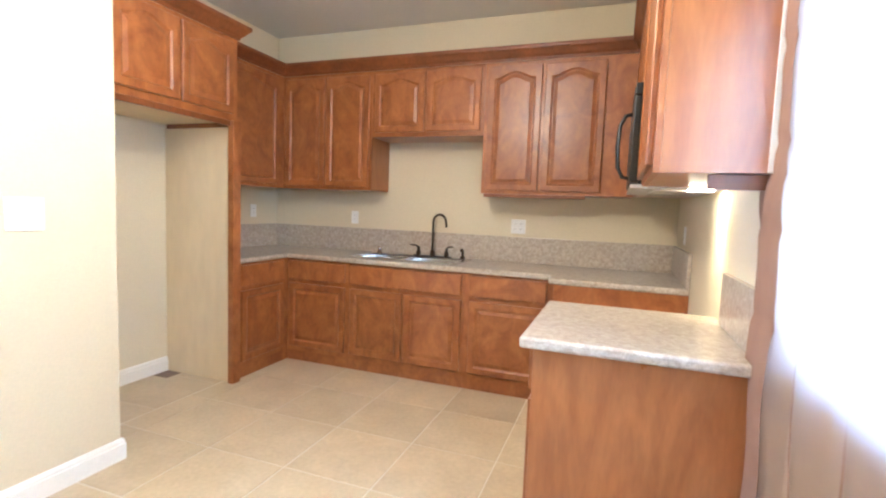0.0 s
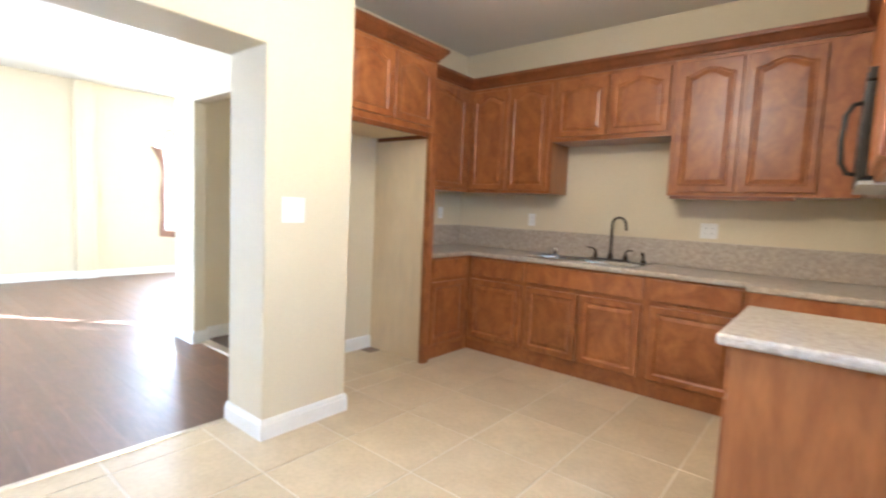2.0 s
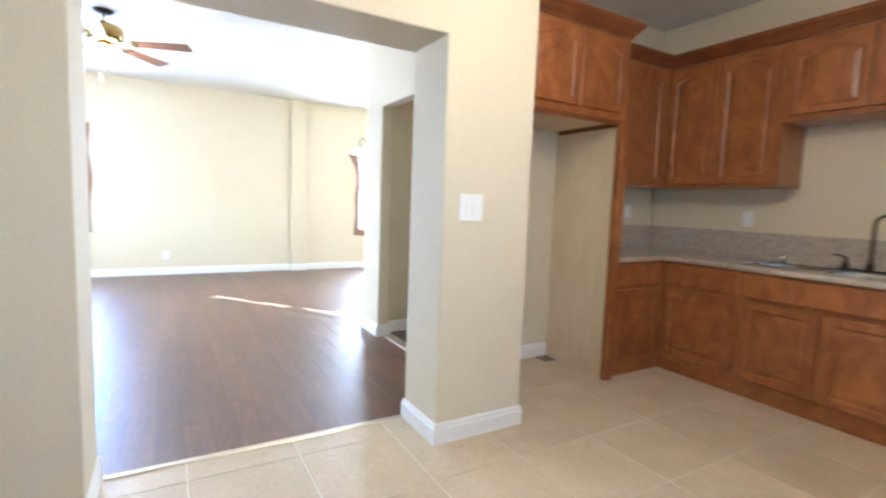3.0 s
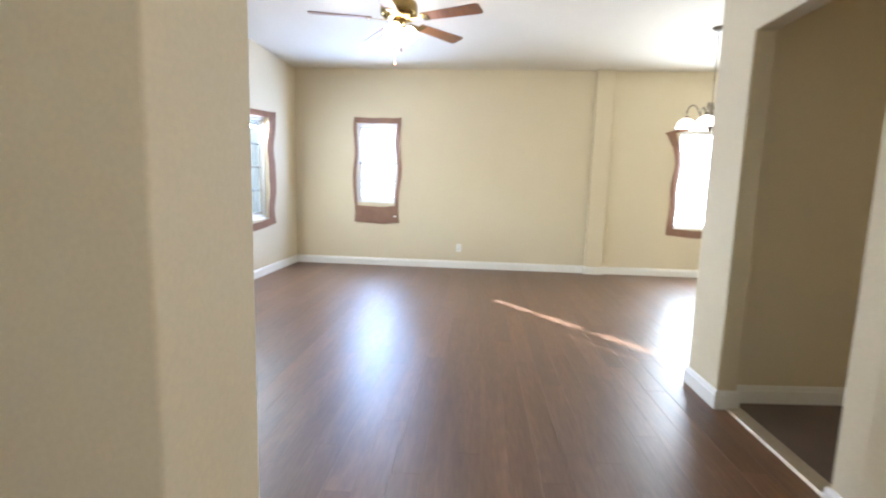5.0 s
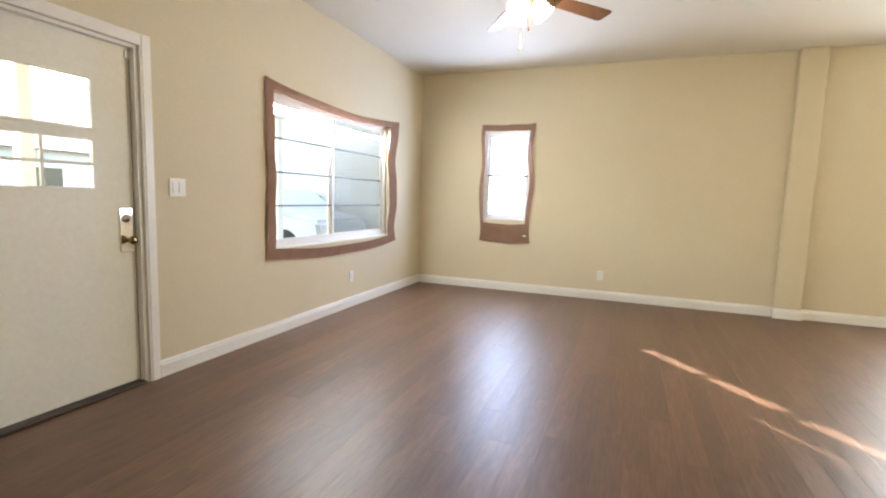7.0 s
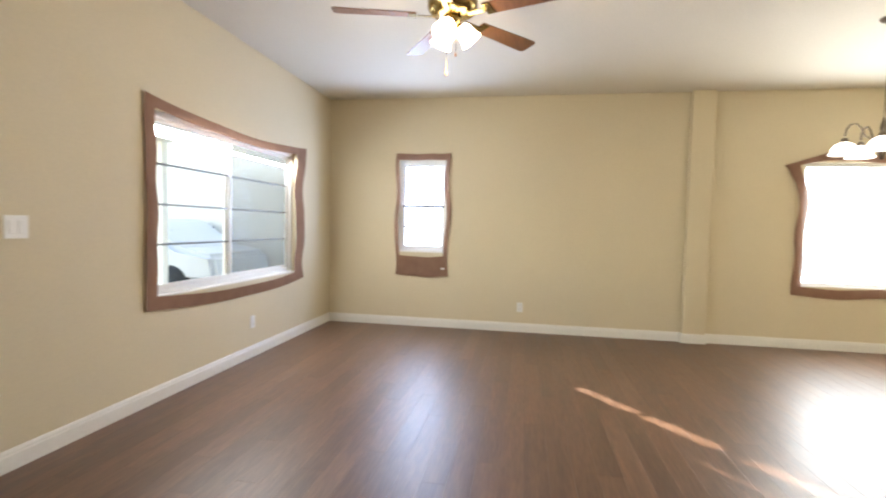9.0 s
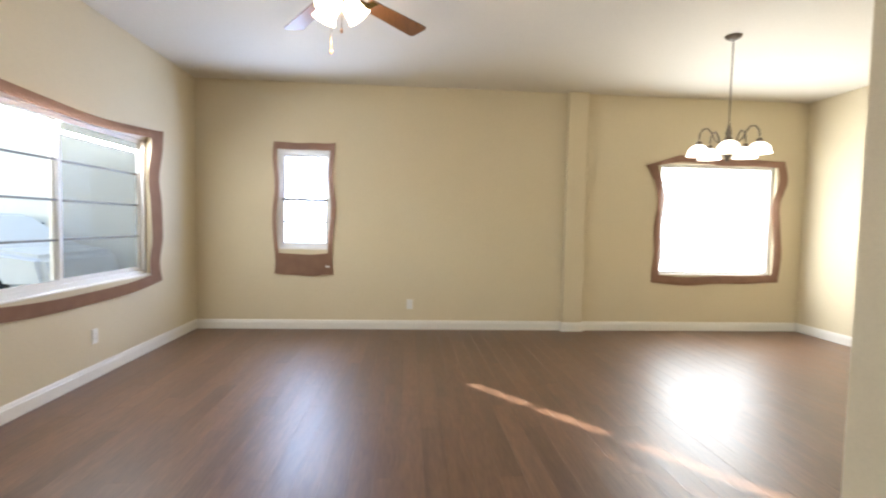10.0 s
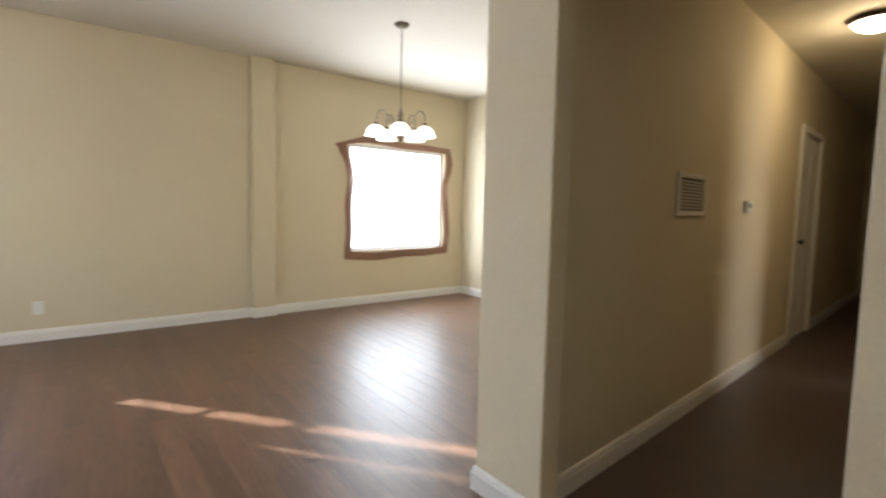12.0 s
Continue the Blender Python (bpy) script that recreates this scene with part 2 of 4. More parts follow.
def cells(xs, ys, zs, solid):
    """A solid of box cells with no faces inside it."""
    bm = bmesh.new()
    verts = {}

    def vert(i, j, k):
        if (i, j, k) not in verts:
            verts[i, j, k] = bm.verts.new((xs[i], ys[j], zs[k]))
        return verts[i, j, k]

    full = {(i, j, k) for i in range(len(xs) - 1) for j in range(len(ys) - 1) for k in range(len(zs) - 1)
            if solid((xs[i] + xs[i + 1]) / 2, (ys[j] + ys[j + 1]) / 2, (zs[k] + zs[k + 1]) / 2)}
    sides = (((-1, 0, 0), ((0, 0, 0), (0, 0, 1), (0, 1, 1), (0, 1, 0))), ((1, 0, 0), ((1, 0, 0), (1, 1, 0), (1, 1, 1), (1, 0, 1))),
             ((0, -1, 0), ((0, 0, 0), (1, 0, 0), (1, 0, 1), (0, 0, 1))), ((0, 1, 0), ((0, 1, 0), (0, 1, 1), (1, 1, 1), (1, 1, 0))),
             ((0, 0, -1), ((0, 0, 0), (0, 1, 0), (1, 1, 0), (1, 0, 0))), ((0, 0, 1), ((0, 0, 1), (1, 0, 1), (1, 1, 1), (0, 1, 1))))
    for i, j, k in full:
        for (a, b, c), quad in sides:
            if (i + a, j + b, k + c) not in full:
                bm.faces.new([vert(i + p, j + q, k + r) for p, q, r in quad])
    return bm


def mesh_object(name, bm, mat, parent=None, smooth=False):
    me = bpy.data.meshes.new(name)
    bm.normal_update()
    if smooth:
        for f in bm.faces:
            f.smooth = True
    bm.to_mesh(me)
    bm.free()
    me.materials.append(mat)
    ob = new(name, me)
    ob.parent = parent
    return ob


def part(name, bm, mat, parent, label=""):
    ob = mesh_object(name, bm, mat, parent)
    return tagged(ob, label) if label else ob


def structure(name, bm, mat, label, category, bevel=0.0):
    ob = tagged(mesh_object(name, bm, mat), label, category, kind="structure")
    if bevel:
        m = ob.modifiers.new("round", "BEVEL")
        m.width, m.segments, m.limit_method, m.angle_limit = bevel, 3, "ANGLE", radians(40)
    return ob


def thing(name, label, category, m=None, group=""):
    ob = new(name)
    ob.empty_display_size = 0.1
    if m:
        ob.matrix_world = m
    return tagged(ob, label, category, group)


def wall(name, x0, x1, y0, y1, z0=-0.05, z1=2.84, holes=(), label="beige painted plaster wall with light orange-peel texture"):
    """holes: boxes cut out (x0, x1, y0, y1, z0, z1)."""
    xs, ys, zs = ({a, b} for a, b in ((x0, x1), (y0, y1), (z0, z1)))
    for h in holes:
        xs |= {v for v in h[0:2] if x0 < v < x1}
        ys |= {v for v in h[2:4] if y0 < v < y1}
        zs |= {v for v in h[4:6] if z0 < v < z1}

    def solid(x, y, z):
        return not any(h[0] < x < h[1] and h[2] < y < h[3] and h[4] < z < h[5] for h in holes)

    return structure(name, cells(sorted(xs), sorted(ys), sorted(zs), solid), M_WALL, label, "wall", 0.008)


def wall_union(name, boxes, holes):
    """Several lengths of wall that meet flush, as one solid."""
    xs, ys, zs = (sorted({v for b in (*boxes, *holes) for v in b[i:i + 2] if min(q[i] for q in boxes) <= v <= max(q[i + 1] for q in boxes)}) for i in (0, 2, 4))

    def inside(b, x, y, z):
        return b[0] < x < b[1] and b[2] < y < b[3] and b[4] < z < b[5]

    bm = cells(xs, ys, zs, lambda x, y, z: any(inside(b, x, y, z) for b in boxes) and not any(inside(h, x, y, z) for h in holes))
    return structure(name, bm, M_WALL, "beige painted plaster walls with openings to hall and kitchen", "wall", 0.008)


# ---- structure ----
H = 2.84
XW, YS, YN, XE = -6.27, -3.62, 3.70, 2.64          # living room's west, south and dining end; kitchen's east
YK = 2.78                                          # kitchen's sink wall
YH = 0.48                                          # plane of the opening into the hall
PX = -0.36                                         # living side of the wall between kitchen and living room
BW = (-5.36, -3.30, 0.72, 2.02)                   # front window: x, x, z, z
NW = (-2.72, -2.09, 0.93, 2.08)                    # narrow window: y, y, z, z
DW = (1.85, 3.34, 0.69, 2.05)                      # dining window
KW = (-1.60, 0.34, 0.95, 2.10)                     # kitchen window
DR = (-2.16, -1.25, 2.02)                          # front door: x, x, z

wall("wall_south", XW - 0.15, XE + 0.15, YS - 0.15, YS, holes=((BW[0], BW[1], -9, 9, BW[2], BW[3]), (DR[0], DR[1], -9, 9, -1, DR[2])))
wall("wall_west", XW - 0.15, XW, YS, YN + 0.15, holes=((-9, 9, NW[0], NW[1], NW[2], NW[3]), (-9, 9, DW[0], DW[1], DW[2], DW[3])))
wall("wall_north", XW, -2.45, YN, YN + 0.15)
wall("wall_hall_end", -3.1, 2.7, 9.0, 9.1)


def hall_x(y):
    """The hall's long west wall runs slightly aslant of the house."""
    return -1.981 - 0.0826 * y


HT = 90 + math.degrees(math.atan(0.0826))          # turn of things on that wall


def aslant(ob, limit):
    """Lean a straight piece of the hall's west side along the slanting wall."""
    for v in ob.data.vertices:
        if v.co.x < limit:
            v.co.x -= 0.0826 * (v.co.y - YH - 0.11)
    return ob


aslant(wall("wall_hall_west", hall_x(YH + 0.11) - 0.25, hall_x(YH + 0.11), YH + 0.11, 9.0, holes=((-9, 9, 4.62, 5.42, -1, 2.05),)), 0)
wall_union("wall_inner", (
    (-2.31, -1.94, YH, YH + 0.11, -0.05, H), (-1.94, -1.06, YH, YH + 0.11, 2.04, H),
    (-1.06, -0.9, YH, 9.0, -0.05, H), (-0.9, PX, YH, 0.54, -0.05, H), (PX, 0.0, 0.0, 0.54, -0.05, H),
    (PX, 0.0, -1.43, 0.0, 2.015, H), (PX, 0.0, YS, -1.43, -0.05, H)),
    ((-1.1, -0.8, 3.95, 4.75, -1, 2.03),))
wall("wall_kitchen_north", -0.9, XE + 0.15, YK, YK + 0.15)
wall("wall_east", XE, XE + 0.15, YS, YK, holes=((-9, 9, KW[0], KW[1], KW[2], KW[3]),))
wall("wall_side_room", XE, XE + 0.15, YK + 0.15, 9.0, holes=((-9, 9, 7.3, 8.7, 0.8, 2.1),))
wall("wall_pilaster", XW, XW + 0.07, 0.66, 0.90)
structure("ceiling", block(XW - 0.15, XE + 0.15, YS - 0.15, 9.1, H, H + 0.12), M_CEIL, "off-white textured plaster ceiling", "ceiling")
aslant(structure("ceiling_hall", block(-2.06, -1.03, YH + 0.11, 9.0, 2.66, 2.72), M_CEIL, "low off-white plaster hall ceiling", "ceiling"), -2)

BASE = ((0.0, 0.0), (0.015, 0.0), (0.015, 0.078), (0.011, 0.084), (0.011, 0.094), (0.006, 0.105), (0.0, 0.108))
baseboards = (
    ((DR[0] - 0.075, YS), (XW, YS), (XW, 0.66), (XW + 0.07, 0.66), (XW + 0.07, 0.90), (XW, 0.90), (XW, YN), (-2.54, YN), (-2.31, YH), (-1.94, YH), (-1.94, YH + 0.11), (hall_x(YH + 0.11), YH + 0.11), (hall_x(4.54), 4.54)),
    ((hall_x(5.5), 5.5), (hall_x(9.0), 9.0)),
    ((-1.06, 3.87), (-1.06, YH), (PX, YH), (PX, 0.0), (0.0, 0.0), (0.0, 0.54), (-0.9, 0.54), (-0.9, 1.55)),
    ((XE, 0.49), (XE, YS), (0.0, YS), (0.0, -1.43), (PX, -1.43), (PX, YS), (DR[1] + 0.075, YS)),
)
for line in baseboards:
    structure("baseboard", sweep(BASE, line), M_TRIM, "white painted moulded wooden baseboard along the wall", "baseboard")

# floors: setting beds; tiles and planks follow at the end
floor_kitchen = structure("floor_kitchen", block(PX, XE + 0.05, YS - 0.05, YK + 0.05, -0.08, -0.003), M_GROUT, "beige ceramic tile floor with pale grout", "floor")
floor_living = structure("floor_living", block(XW - 0.05, PX, YS - 0.15, YN + 0.05, -0.08, -0.004), M_UNDER, "dark brown glossy wood laminate floor", "floor")
aslant(structure("floor_hall", block(-2.04, -0.95, YH + 0.11, 9.0, -0.07, 0.002), M_CARPET, "dark brown hall floor", "floor"), -2)
structure("floor_side_room", block(-0.95, XE, YK + 0.15, 9.0, -0.07, 0.001), M_TILE, "beige tiled floor of the side room", "floor")
structure("trim_threshold", sweep(((-0.02, 0.0), (0.02, 0.0), (0.014, 0.007), (-0.014, 0.007)), ((PX, -1.41), (PX, -0.01))), M_STRIP, "thin metal strip between tile and laminate", "threshold")
structure("trim_hall_threshold", sweep(((-0.05, 0.0), (0.05, 0.0), (0.04, 0.010), (-0.04, 0.010)), ((-1.93, YH + 0.10), (-1.07, YH + 0.10))), M_STRIP, "pale strip across the hall opening", "threshold")

# ---- windows ----


def facing(x, y, z, turn):
    """Local axes: x along the wall to the right as seen from the room, y into the wall, z up."""
    return pose(x, y, z, 0, 0, turn)


def window(name, label, m, w, h, style, bars_across=0, split=0.5):
    win = tagged(thing(name, label, "window", m), kind="structure")
    d0, d1, f = 0.055, 0.125, 0.045
    bars = ((0, f, 0, h), (w - f, w, 0, h), (f, w - f, 0, f), (f, w - f, h - f, h))
    for a, b, c, e in bars:
        part("window_frame", block(a, b, d0, d1, c, e, 0.004), M_VINYL, win)
    panes = []
    if style == "slider":
        mid = w * split
        for a, b, back in ((f, mid + 0.03, 0.07), (mid - 0.03, w - f, 0.095)):
            s = 0.035
            for p, q, r, t in ((a, a + s, f, h - f), (b - s, b, f, h - f), (a + s, b - s, f, f + s), (a + s, b - s, h - f - s, h - f)):
                part("sash_rail", block(p, q, back - 0.012, back + 0.012, r, t, 0.003), M_VINYL, win)
            panes.append((a + s, b - s, f + s, h - f - s, back))
            for k in range(bars_across):
                z = f + s + (h - 2 * f - 2 * s) * (k + 1) / (bars_across + 1)
                part("muntin", block(a + s, b - s, back - 0.007, back + 0.007, z - 0.008, z + 0.008), M_MUNTIN, win)
    elif style == "hung":
        mid = h * 0.5
        for c, e, back in ((f, mid + 0.02, 0.07), (mid - 0.02, h - f, 0.095)):
            s = 0.035
            for p, q, r, t in ((f, f + s, c, e), (w - f - s, w - f, c, e), (f + s, w - f - s, c, c + s), (f + s, w - f - s, e - s, e)):
                part("sash_rail", block(p, q, back - 0.012, back + 0.012, r, t, 0.003), M_VINYL, win)
            panes.append((f + s, w - f - s, c + s, e - s, back))
        part("sash_rail", block(f + 0.035, w - f - 0.035, 0.062, 0.076, h * 0.27 - 0.006, h * 0.27 + 0.022), M_MUNTIN, win)
        part("meeting_rail", block(f + 0.005, w - f - 0.005, 0.050, 0.0575, mid - 0.012, mid + 0.010, 0.002), M_MUNTIN, win, "grey metal meeting rail")
    if bars_across:
        part("insect_screen", block(w * split, w - f, 0.113, 0.115, f, h - f), M_SCREEN, win)
    if style == "fixed":
        panes.append((f, w - f, f, h - f, 0.09))
    for p, q, r, t, back in panes:
        pane = part("pane", block(p, q, back - 0.002, back + 0.002, r, t), M_GLASS, win)
        pane.visible_shadow = False
    part("window_sill", block(-0.0, w, 0.0, 0.055, -0.001, 0.012, 0.003), M_TRIM, win)
    return win


def cloth(label, m, w, h, opening, mat, creases=(), edge=0.012, seed=0, sag=0.0, flap=0.0, upright=(), scallop=(0.0, 0.0), folds=(), covered=False, droop=0.0):
    """Cloth tacked up round a window, or all over it where covered. Local: x right, z up, y into the wall. opening: x, x, z, z of the bare part with no doubled hem."""
    rnd = random.Random(seed)
    ph = [rnd.uniform(0, 6.28) for _ in range(8)]

    def place(u, v, off=0.0):
        x, z = u * w, v * h
        x += edge * (math.sin(7 * v + ph[0]) + 0.6 * math.sin(17 * v + ph[1])) * (2 * u - 1)
        if u > 0.5:
            x -= scallop[1] * (u - 0.5) * 2 * (0.5 + 0.5 * math.sin(11 * v + ph[5]))
        else:
            x += scallop[0] * (0.5 - u) * 2 * (0.5 + 0.5 * math.sin(12 * v + ph[6]))
        z += edge * (math.sin(5 * u + ph[2]) + 0.5 * math.sin(13 * u + ph[3])) * (2 * v - 1) - sag * math.sin(math.pi * u) * (1 - v) - droop * max(0.0, math.sin(math.pi * u)) ** 0.8 * v
        if flap:
            k = max(0, 1 - u * 6) * max(0, (v - 0.80) * 5)
            x -= flap * k
            z -= flap * 0.9 * max(0, (v - 0.9) * 10) * max(0, 1 - u * 6)
        y = -0.014 + 0.006 * math.sin(9 * u + 3 * v + ph[4]) + 0.004 * math.sin(23 * v + 5 * u)
        for c in creases:
            y += 0.006 * math.exp(-((v - c) / 0.012) ** 2)
        for c in upright:
            y += 0.016 * math.exp(-((u - c + 0.02 * math.sin(4 * v)) / 0.012) ** 2)
        return Vector((x, min(y, -0.006) + off, z))

    ob = thing("window_cloth", label, "curtain", m, "brown window cloths")
    nu, nv = 48, 64

    def sheet(u0, u1, v0, v1, name, material_, off, thick):
        bm = bmesh.new()
        a, b = max(2, int(nu * (u1 - u0))), max(2, int(nv * (v1 - v0)))
        grid = [[bm.verts.new(place(u0 + (u1 - u0) * i / a, v0 + (v1 - v0) * j / b, off)) for j in range(b + 1)] for i in range(a + 1)]
        for i in range(a):
            for j in range(b):
                f = bm.faces.new((grid[i][j], grid[i + 1][j], grid[i + 1][j + 1], grid[i][j + 1]))
                f.smooth = True
        part(name, bm, material_, ob)

    if covered:
        sheet(0, 1, 0, 1, "sheet", mat, 0.0, 0)
    a, b, c, e = opening[0] / w, opening[1] / w, opening[2] / h, opening[3] / h
    sheet(0, a, 0, 1, "hem", M_HEM, -0.004, 1)
    sheet(b, 1, 0, 1, "hem", M_HEM, -0.004, 1)
    sheet(a, b, 0, c, "hem", M_HEM, -0.004, 1)
    sheet(a, b, e, 1, "hem", M_HEM, -0.004, 1)
    for u, v0, v1, lean in folds:
        bm = bmesh.new()
        n = 16
        left = [bm.verts.new(place(u + lean * k / n, v0 + (v1 - v0) * k / n, -0.005)) for k in range(n + 1)]
        right = [bm.verts.new(place(u + lean * k / n + 0.006 * math.sin(math.pi * (k + 0.5) / (n + 1)) + 0.0005, v0 + (v1 - v0) * k / n, -0.007)) for k in range(n + 1)]
        for k in range(n):
            bm.faces.new((left[k], right[k], right[k + 1], left[k + 1]))
        part("fold", bm, M_HEM, ob)
    return ob


# front window seen from the room: right is towards the west
window("window_1", "white vinyl sliding window with two panes", facing(BW[1], YS, BW[2], 180), BW[1] - BW[0], BW[3] - BW[2], "slider", 3, 0.45)
cloth("brown cloth strips tacked round the front window", facing(-3.205, YS, 0.65, 180), 2.33, 1.45, (0.10, 2.12, 0.095, 1.375), M_CLOTH, (), 0.006, 3, 0.07, scallop=(0.0, 0.07), droop=0.065)
window("window_2", "narrow white single-hung window", facing(XW, NW[0], NW[2], 90), NW[1] - NW[0], NW[3] - NW[2], "hung")
narrow = cloth("brown cloth strips tacked round the narrow window", facing(XW, -2.76, 0.64, 90), 0.715, 1.525, (0.050, 0.655, 0.25, 1.445), M_CLOTH, (), 0.006, 5, 0.012, scallop=(0.03, 0.03), droop=0.02)
part("tag", block(0.610, 0.655, -0.030, -0.027, 0.085, 0.105, 0.001), M_PLASTIC, narrow, "small white sewn tag")
window("window_3", "wide white dining window", facing(XW, DW[0], DW[2], 90), DW[1] - DW[0], DW[3] - DW[2], "fixed")
cloth("brown cloth strips pinned crookedly round the dining window", facing(XW, 1.77, 0.60, 90), 1.67, 1.53, (0.10, 1.56, 0.10, 1.45), M_CLOTH, (), 0.016, 8, 0.02, flap=0.13, scallop=(0.03, 0.05))
window("window_4", "wide white kitchen window", facing(XE, KW[1], KW[2], -90), KW[1] - KW[0], KW[3] - KW[2], "slider")
cloth("long sheer brown cloth hung loosely over the kitchen window", facing(XE - 0.01, 0.56, 0.48, -90), 2.30, 1.82, (0.20, 2.15, 0.06, 1.7), M_CLOTH, (0.30, 0.44, 0.52, 0.56, 0.70, 0.84), 0.02, 11, 0.06, upright=(0.16, 0.25, 0.34, 0.5), folds=((0.21, 0.02, 0.36, -0.06), (0.30, 0.0, 0.30, -0.03), (0.38, 0.02, 0.42, -0.05), (0.50, 0.0, 0.5, 0.04)), covered=True)
window("window_5", "plain white side room window", facing(XE, 8.7, 0.8, -90), 1.4, 1.3, "slider")

# ---- doors ----


def casing(name, m, w, h, label):
    """Door trim round an opening, local x right, z up, y into the wall."""
    prof = ((0.0, 0.0), (0.07, 0.0), (0.07, 0.012), (0.055, 0.018), (0.012, 0.012), (0.0, 0.008))
    bm = bmesh.new()
    for a, b, c, e in ((-0.072, -0.002, 0, h + 0.07), (w + 0.002, w + 0.072, 0, h + 0.07), (-0.002, w + 0.002, h + 0.002, h + 0.07)):
        box(bm, a, b, -0.017, 0.0, c, e, 0.004)
        box(bm, a + (0.012 if c == 0 else 0), b - (0.012 if c == 0 else 0), -0.022, -0.017, c, e - 0.012, 0.002)
    for a, b, c, e in ((0.0, 0.018, 0, h), (w - 0.018, w, 0, h), (0.018, w - 0.018, h - 0.018, h)):
        box(bm, a, b, 0.002, 0.118, c, e)
    ob = structure(name, bm, M_TRIM, label, "door trim")
    ob.matrix_world = m
    return ob


casing("trim_front_door", facing(DR[1], YS, 0, 180), DR[1] - DR[0], DR[2], "white painted wooden casing round the front door")
door = tagged(thing("door_1", "closed cream front door with glazed lights", "door", facing(DR[1], YS, 0.02, 180)), kind="structure")
w, h = DR[1] - DR[0], DR[2] - 0.025
LITE = (0.16, w - 0.232, 1.16, 1.77)
mid = (LITE[2] + LITE[3]) / 2
part("panel", cells([0.022, LITE[0], LITE[1], w - 0.022], [0.045, 0.088], [0, LITE[2], mid - 0.02, mid + 0.02, LITE[3], h],
                    lambda x, y, z: not (LITE[0] < x < LITE[1] and (LITE[2] < z < mid - 0.02 or mid + 0.02 < z < LITE[3]))), M_DOORP, door)
for a, b in ((LITE[2], mid - 0.02), (mid + 0.02, LITE[3])):
    pane = part("pane", block(LITE[0], LITE[1], 0.064, 0.068, a, b), M_GLASS, door)
    pane.visible_shadow = False
    for p, q, r, t in ((LITE[0], LITE[0] + 0.014, a, b), (LITE[1] - 0.014, LITE[1], a, b), (LITE[0] + 0.014, LITE[1] - 0.014, a, a + 0.014), (LITE[0] + 0.014, LITE[1] - 0.014, b - 0.014, b)):
        part("glazing_bead", block(p, q, 0.040, 0.062, r, t, 0.003), M_DOORP, door)
cx = (LITE[0] + LITE[1]) / 2
part("muntin", block(cx - 0.008, cx + 0.008, 0.05, 0.063, LITE[2] + 0.014, mid - 0.034), M_DOORP, door)
part("muntin", block(LITE[0] + 0.014, LITE[1] - 0.014, 0.051, 0.062, (LITE[2] + mid) / 2 - 0.018, (LITE[2] + mid) / 2 - 0.002), M_DOORP, door)
plate = part("lock_plate", block(w - 0.117, w - 0.030, 0.036, 0.045, 0.80, 1.06, 0.004), M_CHROME, door, "polished chrome lock plate")
part("deadbolt", lathe(((0.0, 0.0), (0.024, 0.0), (0.026, 0.008), (0.020, 0.018), (0.0, 0.02)), 20, None, pose(w - 0.0735, 0.036, 1.0, 90)), M_CHROME, plate)
part("knob", lathe(((0.0, 0.0), (0.014, 0.0), (0.012, 0.022), (0.024, 0.034), (0.027, 0.048), (0.018, 0.060), (0.0, 0.063)), 20, None, pose(w - 0.0735, 0.036, 0.87, 90)), M_BRASS, plate)
part("weather_strip", block(w - 0.0215, w - 0.0185, 0.046, 0.088, 0, h), M_SLOT, door)
part("latch", block(w - 0.05, w - 0.012, 0.032, 0.045, h - 0.075, h - 0.03, 0.004), M_PLASTIC, door)
structure("trim_door_sill", block(DR[0] + 0.02, DR[1] - 0.02, YS - 0.15, YS + 0.02, -0.004, 0.016, 0.005), M_BRONZE, "dark metal sill under the front door", "threshold")

casing("trim_hall_door", facing(hall_x(4.62), 4.62, 0, HT), 0.80, 2.05, "white casing round the hall door")
hall_door = tagged(thing("door_2", "closed white hall door with dark lever handle", "door", facing(hall_x(4.62), 4.62, 0.01, HT)), kind="structure")
part("panel", block(0.02, 0.78, 0.01, 0.045, 0, 2.02, 0.003), M_TRIM, hall_door)
for a, b in ((0.18, 0.90), (1.02, 1.86)):
    for c in (0.10, 0.44):
        part("raised_panel", block(c, c + 0.26, 0.004, 0.010, a, b, 0.003), M_TRIM, hall_door)
part("door_handle", lathe(((0.0, 0.0), (0.026, 0.0), (0.012, 0.012), (0.011, 0.035), (0.026, 0.045), (0.024, 0.065), (0.0, 0.068)), 16, None, pose(0.075, 0.01, 0.99, 90)), M_BRONZE, hall_door)
casing("trim_side_room_door", facing(-1.06, 4.75, 0, -90), 0.8, 2.03, "white casing round the side room doorway")

# ---- kitchen: cabinets ----


